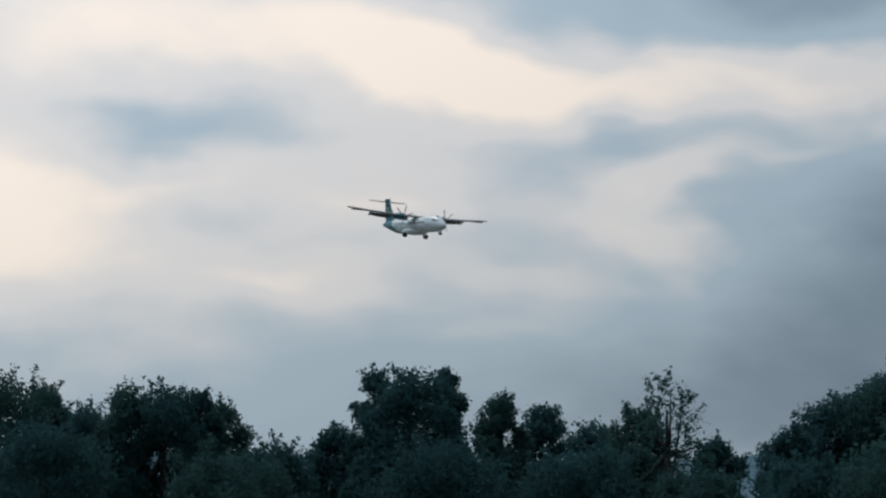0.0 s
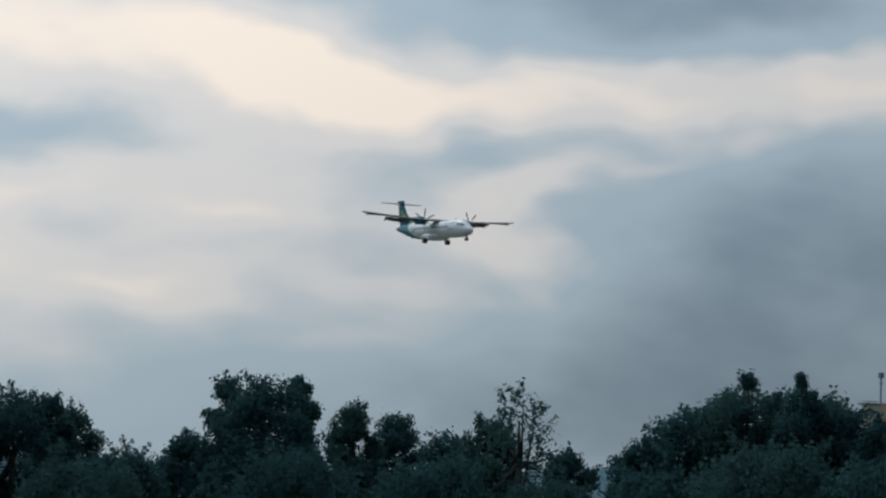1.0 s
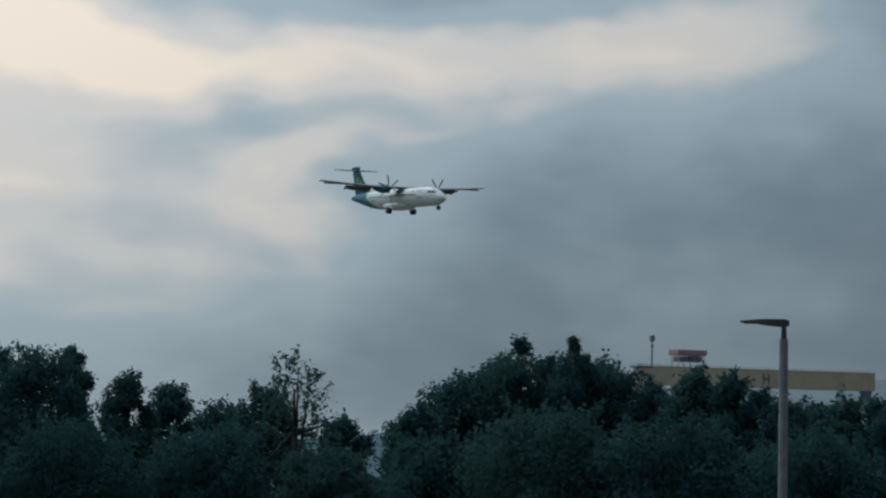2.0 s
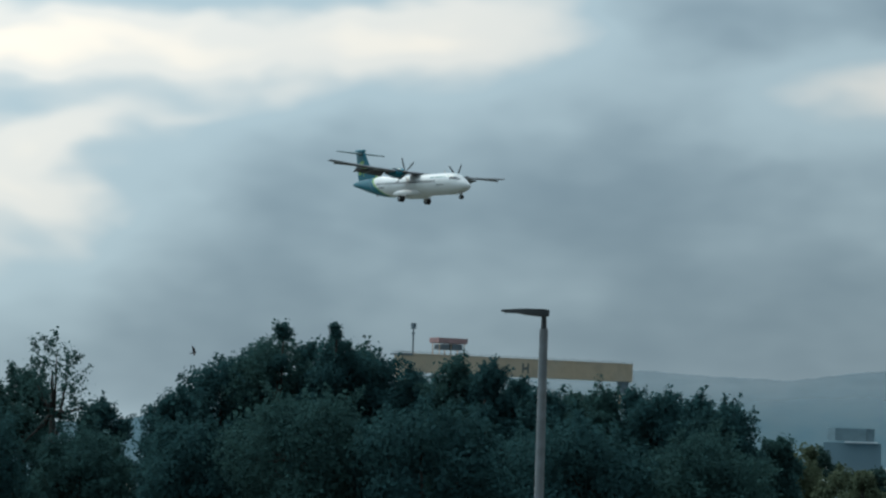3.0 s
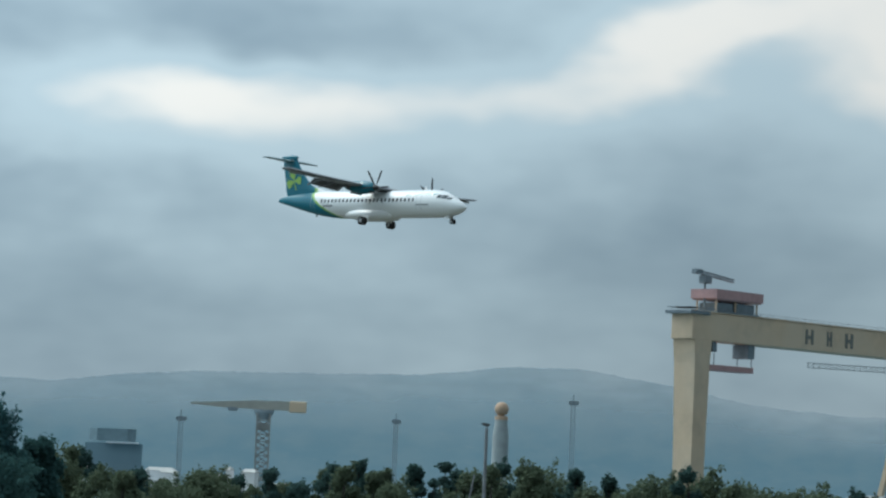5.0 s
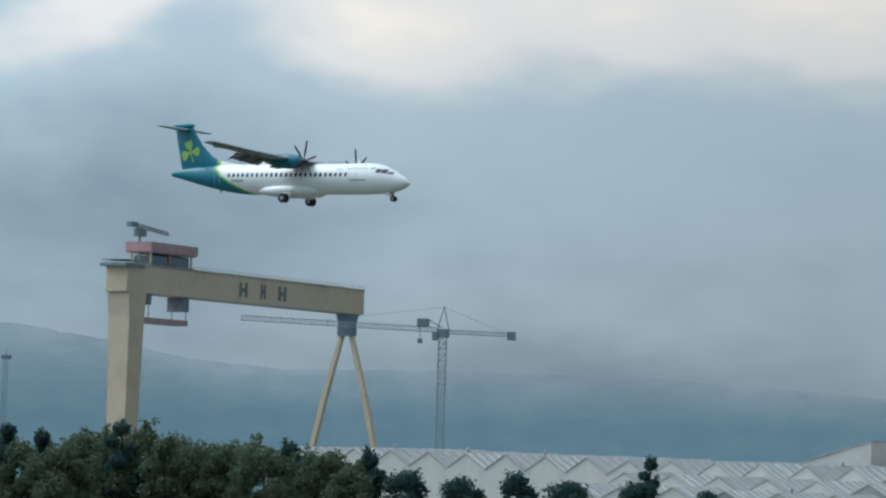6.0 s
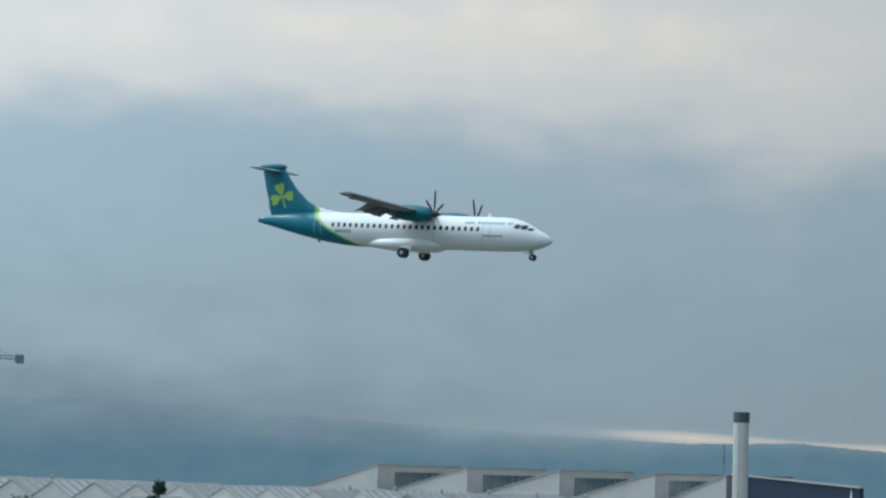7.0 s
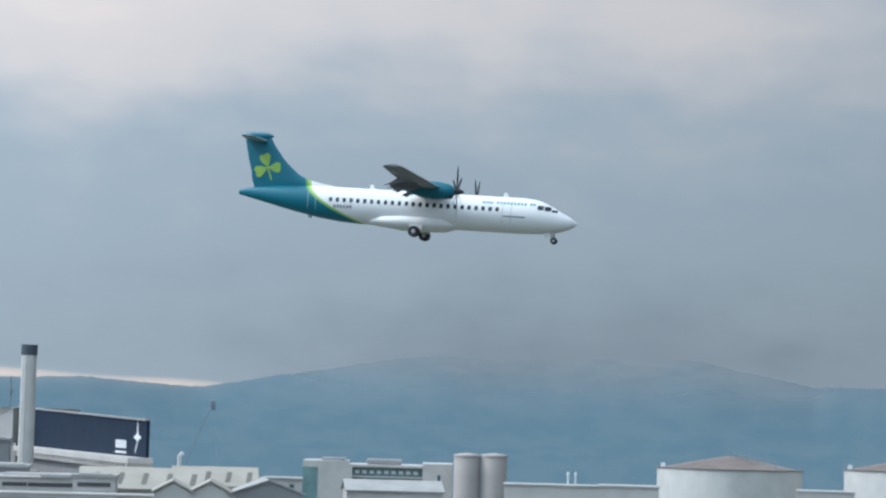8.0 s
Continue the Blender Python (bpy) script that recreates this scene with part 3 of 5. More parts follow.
def belt():
    g = "trees of the far belt"
    rng = random.Random(5)
    az = 20.8
    i = 0
    while az < 40.2:
        d = rng.uniform(300, 345)
        el = float(np.interp(az, (20.8, 22, 23.9, 26, 27, 29, 31, 33, 35, 37, 39, 41), (-0.3, -0.5, -0.75, -0.75, -0.55, -0.6, -0.3, -0.55, -0.35, -0.65, -0.65, -1.0))) + rng.uniform(-0.24, 0.16)
        w = rng.uniform(0.7, 1.9)
        conifer = rng.random() < 0.38
        tree_top(az, el + (0.13 if conifer else 0), d, w * (0.6 if conifer else 1), 300 + i, 7500, 0.25, LEAF_DARKFAR if conifer else LEAF_FAR,
                 "dark bluish evergreen tree in a mixed belt" if conifer else "olive green tree in a mixed belt of scrub", g, lobes=12, sprigs=14)
        az += w * 0.3
        i += 1
    for az, el, d, w in ((34.6, -0.16, 310, 0.8), (46.05, -0.62, 330, 0.6), (40.8, -1.0, 300, 1.3), (42.0, -1.1, 300, 1.2), (43.2, -0.98, 300, 1.0), (44.4, -1.12, 300, 1.4), (45.8, -1.1, 300, 1.2), (47.3, -1.25, 300, 1.0), (30.6, -0.2, 320, 0.8), (26.9, -0.5, 322, 0.9)):
        tree_top(az, el, d, w, 400 + i, 6500, 0.22, LEAF_DARKFAR, "dark bushy tree before the factory sheds" if az > 40 else "dark bluish evergreen tree in a mixed belt", g, lobes=10, sprigs=12)
        i += 1


ground()
hills()
woods()
belt()


# ---- town: helpers ----
def site(az, d, z, bx):
    """A frame at bearing and distance whose x axis points to the bearing bx, with y to its left and z up."""
    return Matrix.Translation(spot(az, d, z)) @ pose(0, 0, 0, 0, 0, 90 - bx)


def add_lattice(bm, a, b, w, bays, r, up=(0, 0, 1)):
    """Four chords with diagonals between a and b, w wide."""
    a, b = Vector(a), Vector(b)
    way = (b - a).normalized()
    s = way.cross(Vector((1, 0, 0)) if abs(way.x) < 0.9 else Vector((0, 1, 0))).normalized()
    q = way.cross(s).normalized()
    corners = [(s * i + q * j) * w / 2 for i, j in ((1, 1), (1, -1), (-1, -1), (-1, 1))]
    for c in corners:
        add_bar(bm, a + c, b + c, r, r, 4)
    for k in range(bays):
        p, n = a.lerp(b, k / bays), a.lerp(b, (k + 1) / bays)
        for i in range(4):
            c, e = corners[i], corners[(i + 1) % 4]
            if k % 2:
                c, e = e, c
            add_bar(bm, p + c, n + e, r * 0.6, r * 0.6, 4)
            add_bar(bm, n + c, n + e, r * 0.6, r * 0.6, 4)
    return bm


def prism(profile, y0, y1):
    """A solid with the (x, z) outline from y0 to y1."""
    return loft([[(x, y0, z) for x, z in profile], [(x, y1, z) for x, z in profile]])


# ---- lamps ----
def street_lamp():
    d = 60.0
    base = ground_z(d)
    top = height(2.42, d) - base
    lamp = thing("street_lamp", "tall grey steel street lamp with a flat dark head", "street lamp", site(15.5, d, base, 105.5))
    part("pole", loft([[(r * math.cos(a * math.pi / 8), r * math.sin(a * math.pi / 8), z) for a in range(16)] for r, z in ((0.125, -0.2), (0.125, 1.4), (0.112, 1.45), (0.098, top - 0.32))]), GALVANISED, lamp, "", True)
    part("spigot", loft([[(r * math.cos(a * math.pi / 6), r * math.sin(a * math.pi / 6), z) for a in range(12)] for r, z in ((0.075, top - 0.34), (0.065, top - 0.3), (0.055, top - 0.02))]), LAMP_BLACK, lamp, "dark spigot", True)
    part("inspection_door", box(-0.05, 0.05, -0.135, -0.118, 0.5, 1.0, 0.006), GALVANISED, lamp)
    st = []
    for x, w, z0, z1 in ((0.12, 0.10, top - 0.02, top + 0.11), (0.0, 0.14, top - 0.05, top + 0.13), (-0.42, 0.16, top - 0.01, top + 0.13), (-0.6, 0.15, top + 0.02, top + 0.12), (-0.98, 0.12, top + 0.05, top + 0.09)):
        st.append([(x, -w, z0), (x, w, z0), (x, w * 0.8, z1), (x, -w * 0.8, z1)])
    head = part("head", loft(st), LAMP_BLACK, lamp, "flat dark lamp head")
    part("lens", box(-0.9, -0.6, -0.09, 0.09, top + 0.022, top + 0.034), GLASS_DARK, head)


def small_lamp():
    d = 95.0
    base = ground_z(d)
    top = height(0.59, d) - base
    lamp = thing("street_lamp", "slim grey street lamp beside the tree belt", "street lamp", site(30.22, d, base, 120.2))
    bm = bmesh.new()
    add_bar(bm, (0, 0, -0.2), (0, 0, top - 0.1), 0.085, 0.06, 12)
    part("pole", bm, GALVANISED, lamp, "", True)
    part("head", loft([[(x, -w, z - h), (x, w, z - h), (x, w * 0.7, z + h), (x, -w * 0.7, z + h)] for x, w, h, z in ((0.1, 0.05, 0.03, top), (0.02, 0.09, 0.06, top), (-0.12, 0.08, 0.05, top + 0.02), (-0.2, 0.03, 0.02, top + 0.03))]), LAMP_BLACK, lamp, "dark lamp head")
    post = thing("leaning_pole", "thin pale pole leaning beside a lamp", "pole", site(29.62, 95, base, 119))
    bm = bmesh.new()
    add_bar(bm, (-0.55, 0, -0.2), (0.62, 0, height(-0.5, 95) - base), 0.035, 0.025, 8)
    part("shaft", bm, GALVANISED, post)


# ---- cranes ----
def gantry(name_label, m, span, top, deep, leg, lift_at, letters, group, jib_along=True):
    """A gantry crane: box girder, slab leg, A-frame leg, trolley with canopy, jib on top, plain letter blocks."""
    crane = thing("gantry_crane", name_label, "gantry crane", m, group)
    bot = top - deep
    girder = part("girder", add_box(box(-5, span + 5, -4.5, 4.5, bot, top, 0.25), -5, span + 5, -4.8, 4.8, top, top + 0.35), CRANE_YELLOW, crane, "haze-pale yellow box girder")
    rail = bmesh.new()
    for y in (-4.4, 4.4):
        add_bar(rail, (-5, y, top + 1.4), (span + 5, y, top + 1.4), 0.08, 0.08, 4)
        for k in range(40):
            x = -5 + (span + 10) * k / 39
            add_bar(rail, (x, y, top + 0.3), (x, y, top + 1.4), 0.06, 0.06, 4)
    part("guard_rail", rail, CRANE_DARK, girder)
    slab = []
    for z, w, t in ((0, leg * 0.27, 3.6), (bot * 0.55, leg * 0.29, 4.0), (bot - 8, leg * 0.32, 4.4), (bot, leg * 0.38, 4.5), (bot + 0.2, leg * 0.38, 4.5)):
        slab.append([(leg * 0.11 - w, -t, z), (leg * 0.11 + w, -t, z), (leg * 0.11 + w, t, z), (leg * 0.11 - w, t, z)])
    part("slab_leg", loft(slab), CRANE_YELLOW, crane, "broad tapering yellow leg")
    part("end_platform", add_box(box(-7.5, 4, -5.4, 5.4, top - 1.0, top + 0.2, 0.1), -7, 2, -5.2, 5.2, top + 1.2, top + 1.35), CRANE_DARK, crane, "dark service platform")
    part("leg_head", loft([[(span - a, -b, z), (span + a, -b, z), (span + a, b, z), (span - a, b, z)] for z, a, b in ((bot, 3.2, 3.4), (bot - 3, 2.6, 2.8), (bot - 8.5, 2.0, 3.2))]), CRANE_DARK, crane, "dark pivot head of the A-frame")
    for s in (-1, 1):
        bm = bmesh.new()
        st = []
        for z, y, w in ((bot - 7, 1.8, 0.85), (bot * 0.5, 9.5, 1.05), (0, 18.0, 1.0)):
            st.append([(span - w, s * y - w, z), (span + w, s * y - w, z), (span + w, s * y + w, z), (span - w, s * y + w, z)])
        part("frame_leg", loft(st), CRANE_YELLOW, crane, "slim splayed leg of the A-frame")
    part("frame_beam", box(span - 1.2, span + 1.2, -18.5, 18.5, 0.2, 2.6, 0.1), CRANE_YELLOW, crane)
    # trolley
    x0, x1 = lift_at
    h = top + (2 if jib_along else 5.5)
    trolley = part("trolley", add_box(add_box(box(x0 + 2, x0 + (x1 - x0) * 0.42, -4, 4, h - 1.6, h + 1.8, 0.2), x0 + (x1 - x0) * 0.52, x1 - 2, -4, 4, h - 1.6, h + 2.2, 0.2), x0 + 0.5, x1 - 0.5, -5, 5, h - 1.7, h - 1.1, 0.1), CRANE_DARK, crane, "dark hoist machinery on the girder")
    part("canopy", loft([[(x0, -5, h + 2.6), (x1, -5, h + 2.6), (x1, 5, h + 2.6), (x0, 5, h + 2.6)], [(x0 - 1, -5.5, h + 3.2), (x1 + 1, -5.5, h + 3.2), (x1 + 1, 5.5, h + 3.2), (x0 - 1, 5.5, h + 3.2)], [(x0 - 1, -5.5, h + 6.3), (x1 + 1, -5.5, h + 6.3), (x1 + 1, 5.5, h + 6.3), (x0 - 1, 5.5, h + 6.3)]]), CRANE_RED, trolley, "haze-pale red hoist house")
    for x in (x0 + 0.8, x0 + (x1 - x0) * 0.47, x1 - 0.8):
        for y in (-4, 4):
            part("trolley_post", add_bar(bmesh.new(), (x, y, top + 0.2), (x, y, h + 3.0), 0.35, 0.35, 4), CRANE_YELLOW, trolley)
    jib = bmesh.new()
    if jib_along:
        add_bar(jib, (x0 - 0.5, 0, h - 1), (x0 - 0.5, 0, h + 9.0), 0.5, 0.4, 6)
        add_lattice(jib, (x0 - 6.5, 0, h + 12.2), (x0 + 16, 0, h + 10.2), 1.0, 12, 0.16)
        add_box(jib, x0 - 7.0, x0 - 3.0, -1.0, 1.0, h + 11.2, h + 12.8)
        add_box(jib, x0 - 2.4, x0 + 1.8, -1.4, 1.4, h + 8.2, h + 11.0, 0.2)
    else:
        add_bar(jib, (x0 - 18, 0, top), (x0 - 18, 0, h + 13.0), 0.6, 0.5, 6)
        add_box(jib, x0 - 19.4, x0 - 16.6, -1.5, 1.5, h + 11.6, h + 15.4, 0.3)
        add_box(jib, x0 - 18.8, x0 - 17.2, -1.0, 1.0, h + 7.6, h + 9.0, 0.2)
    part("maintenance_jib", jib, CRANE_DARK, trolley, "dark small jib crane on the hoist")
    # hanging spreader
    for xa, xb, xr, deep_ in ((x0 + 0.6, x0 + 3.2, x0 + 2.0, 3.6), (x1 - 4.2, x1 - 0.2, x1 - 1.6, 5.0)):
        lift = box(xa, xb, -3.4, 3.4, bot - deep_, bot - 0.2, 0.15)
        for y in (-3, 3):
            add_bar(lift, (xr, y, bot + 0.2), (xr, y, bot - 8), 0.16, 0.16, 4)
        part("hoist_block", lift, CRANE_DARK, trolley, "dark hoist block under the girder")
    part("spreader", box(x0, x1, -3, 3, bot - 10, bot - 8, 0.15), CRANE_RED, trolley, "haze-pale red spreader beam")
    # plain shapes for the big lettering
    for x, w, gap in letters:
        bm = bmesh.new()
        for k in (-1, 1):
            add_box(bm, x + k * gap / 2 - w / 2, x + k * gap / 2 + w / 2, -4.66, -4.52, bot + deep * 0.22, bot + deep * 0.78)
        add_box(bm, x - gap / 2, x + gap / 2, -4.64, -4.52, bot + deep * 0.42, bot + deep * 0.56)
        part("letter_block", bm, LETTER_DARK, girder, "dark letter shape")
    return crane


def cranes():
    g = "shipyard gantry cranes"
    a, b = spot(34.55, 905), spot(39.5, 1030)
    w = b - a
    gantry("huge haze-pale yellow shipyard gantry crane with a red hoist house", Matrix.Translation(a) @ pose(0, 0, 0, 0, 0, math.degrees(math.atan2(w.y, w.x))), w.length - 4, 77.0, 9.6, 13.5, (8, 34), ((66, 1.5, 3.6), (79, 1.2, 2.2), (92, 1.7, 3.6)), g)
    a, b = spot(12.48, 1770), spot(17.25, 1880)
    w = b - a
    gantry("distant haze-pale yellow shipyard gantry crane above the trees", Matrix.Translation(a) @ pose(0, 0, 0, 0, 0, math.degrees(math.atan2(w.y, w.x))), w.length, 72.0, 12.5, 14, (25, 47), ((40, 1.3, 4.0), (98, 1.5, 4.4), (113, 1.4, 3.4)), g, False)


def tower_crane():
    d = 650.0
    z = height(1.98, d)
    cr = thing("tower_crane", "grey lattice tower crane with a square counterweight", "tower crane", site(41.47, d, 0, 134))
    part("mast", add_lattice(bmesh.new(), (0, 0, 3), (0, 0, z - 1), 1.9, 30, 0.17), STEEL_FAR, cr)
    part("cab", add_box(box(-1.6, 1.6, -1.2, 1.2, z - 1.2, z + 0.9, 0.1), -2.6, -1.2, -1.6, 0.2, z - 2.0, z + 0.2, 0.1), CRANE_DARK, cr, "dark slewing ring and cab")
    bm = bmesh.new()
    for y in (-0.8, 0.8):
        add_bar(bm, (-1.4, y, z + 0.8), (0.2, 0, z + 6.4), 0.16, 0.14, 4)
        add_bar(bm, (1.4, y, z + 0.8), (0.2, 0, z + 6.4), 0.16, 0.14, 4)
    part("apex", bm, STEEL_FAR, cr)
    part("jib", add_lattice(bmesh.new(), (-1.5, 0, z + 0.6), (-50, 0, z + 2.2), 1.2, 34, 0.11), STEEL_FAR, cr)
    part("counter_jib", add_lattice(bmesh.new(), (1.5, 0, z + 0.2), (17.5, 0, z - 0.1), 0.9, 12, 0.12), STEEL_FAR, cr)
    part("counterweight", box(15.9, 18.0, -1.0, 1.0, z - 1.4, z + 0.7, 0.08), CRANE_DARK, cr, "dark square counterweight")
    bm = bmesh.new()
    add_box(bm, -6.5, -3.4, -0.8, 0.8, z + 1.2, z + 3.4, 0.2)
    add_bar(bm, (-3.4, 0, z + 3.0), (0, 0, z + 1.0), 0.15, 0.15, 4)
    add_bar(bm, (-5.6, 0, z + 1), (-5.6, 0, z - 2.0), 0.12, 0.12, 4)
    add_box(bm, -6.2, -5.0, -0.4, 0.4, z - 2.8, z - 1.6, 0.1)
    part("hoist", bm, CRANE_DARK, cr, "dark hoist trolley and hook")
    bm = bmesh.new()
    add_bar(bm, (0.2, 0, z + 6.3), (-30, 0, z + 2.2), 0.05, 0.05, 4)
    add_bar(bm, (0.2, 0, z + 6.3), (15, 0, z + 0.5), 0.05, 0.05, 4)
    part("stay", bm, STEEL_FAR, cr)


def dock_crane():
    d = 1100.0
    z = height(0.74, d)
    cr = thing("dock_crane", "pale yellow hammerhead dock crane on a lattice tower", "dock crane", site(25.38, d, 0, 116))
    bm = add_lattice(bmesh.new(), (0, 0, 3), (0, 0, z - 2), 5.2, 12, 0.55)
    add_box(bm, -2.4, 2.4, -2.4, 2.4, z - 9, z - 6, 0.2)
    add_box(bm, -3.0, 3.0, -3.0, 3.0, z - 30, z - 28.6, 0.2)
    # distance haze is put into the tower and boom colours
    part("tower", bm, material("hazed_dock_tower_paint", (0.33, 0.325, 0.31), 0.8, grain=0.2, scale=0.4), cr)
    pale = material("hazed_yellow_boom_paint", (0.41, 0.385, 0.335), 0.8, grain=0.15, scale=0.4)
    part("boom", loft([[(x, -1.6, b), (x, 1.6, b), (x, 1.6, t), (x, -1.6, t)] for x, b, t in ((-30.5, z + 0.8, z + 1.4), (-18, z - 0.1, z + 2.2), (-4, z - 0.4, z + 3.2), (6, z - 0.5, z + 3.3), (11, z - 0.5, z + 3.2))]), pale, cr, "pale yellow tapering boom")
    part("counterweight", box(10.5, 17.6, -2.2, 2.2, z - 1.2, z + 3.4, 0.3), CRANE_YELLOW, cr, "yellow machinery house")
    part("turntable", loft([ring_ for ring_ in ([(r * math.cos(k * math.pi / 8), r * math.sin(k * math.pi / 8), q) for k in range(16)] for r, q in ((2.6, z - 4.5), (4.2, z - 1.5), (4.2, z - 0.5)))]), STEEL_FAR, cr)
    part("trolley", box(-15, -11, -1.8, 1.8, z - 1.4, z + 0.1, 0.2), CRANE_DARK, cr)


def masts():
    for az, el, d, w in ((23.6, 0.56, 900, 1.5), (28.25, 0.69, 900, 1.3), (32.08, 1.25, 900, 1.4), (58.22, 0.46, 520, 0.22)):
        top = height(el, d)
        m = thing("lattice_mast", "slim grey lattice mast with a floodlight head", "mast", site(az, d, 0, az + 90), "slim masts on the skyline")
        part("shaft", add_lattice(bmesh.new(), (0, 0, 2), (0, 0, top - 1), w, 22, 0.16 if w > 1 else 0.07), STEEL_FAR, m)
        part("head", add_box(box(-w * 1.1, w * 1.3, -0.8, 0.8, top - 2.4, top - 1.0, 0.1), -0.12, 0.12, -0.12, 0.12, top - 1, top + 1.2), CRANE_DARK, m)
    d = 800.0
    t = thing("ball_tower", "haze-pale tower topped by a weathered orange ball", "tower", site(30.53, d, 0, 120))
    zt = height(1.1, d)
    # the shaft's pale grey has the distance haze mixed in
    part("shaft", loft([[(r * math.cos(k * math.pi / 8), r * math.sin(k * math.pi / 8), z) for k in range(16)] for r, z in ((2.7, 0), (2.4, zt - 10), (1.9, zt - 6.2), (1.5, zt - 4.4))]), material("hazed_tower_paint", (0.33, 0.36, 0.36), 0.8, grain=0.2, scale=0.4, stain=0.2), t, "", True)
    bm = bmesh.new()
    bmesh.ops.create_uvsphere(bm, u_segments=20, v_segments=12, radius=2.15, matrix=Matrix.Translation((0, 0, zt - 2.15)))
    add_bar(bm, (0, 0, zt - 5.4), (0, 0, zt - 4.2), 2.0, 1.9, 16)
    part("ball", bm, material("orange_ball_paint", (0.50, 0.33, 0.22), 0.7, grain=0.2, scale=0.5, stain=0.4), t, "weathered orange ball", True)
    j = thing("jib_crane", "thin distant crane jib leaning over the town", "crane", site(62.3, 900, 0, 152))
    part("jib", add_lattice(bmesh.new(), (-7, 0, 2), (4.2, 0, height(0.2, 900)), 0.45, 30, 0.07), STEEL_FAR, j)
    bm = box(2.9, 4.6, -0.5, 0.5, height(0.2, 900) - 3.2, height(0.2, 900), 0.2)
    part("head", bm, CRANE_DARK, j)
    add = bmesh.new()
    add_bar(add, (4.2, 0, height(0.2, 900)), (6.2, 0, 3), 0.05, 0.05, 4)
    part("cable", add, STEEL_FAR, j)


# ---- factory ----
# dark colour for the painted shade on the plant blocks
SHADE = material("shade_brown_grey", (0.10, 0.095, 0.10), 0.8, grain=0.3, scale=1)
U, V_AWAY = 169.0, 79.0


def saw_building():
    m = site(50.75, 430, 0, U)
    hall = thing("sawtooth_hall", "white factory hall with a sawtooth roof and dark north lights", "factory", m)
    p, lo, hi, deep = 16.2, 20.3, 25.25, 30.0
    part("wall", box(-p * 1.0, p * 3.75, 0.4, deep, 2, lo - 0.05), WALL_WHITE, hall)
    for k in range(5):
        x = p * k if k < 4 else p * 3.72
        left = x - p if k < 4 else x - p * 0.72
        zz = hi
        tooth = part("tooth", prism(((left, lo), (x, lo), (x, zz), (x - 0.25, zz)), 0, deep), WALL_WHITE, hall, "white sawtooth roof bay")
        part("roof_sheet", prism(((left - 0.2, lo + 0.02), (left - 0.2, lo + 0.22), (x - 0.1, zz + 0.22), (x + 0.2, zz + 0.22), (x + 0.2, zz + 0.02), (x - 0.2, zz + 0.02)), -0.15, deep + 0.2), ROOF_PALE, tooth)
        if k < 4:
            part("north_light", box(x + 0.004, x + 0.08, 6.0, deep - 2.5, lo + 1.0, zz - 1.0), GLASS_DARK, tooth, "dark north light glazing")
            for q in range(9):
                y = 6 + (deep - 8.5) * q / 8
                part("glazing_bar", box(x + 0.05, x + 0.13, y - 0.06, y + 0.06, lo + 1.0, zz - 1.0), WALL_GREY, tooth)


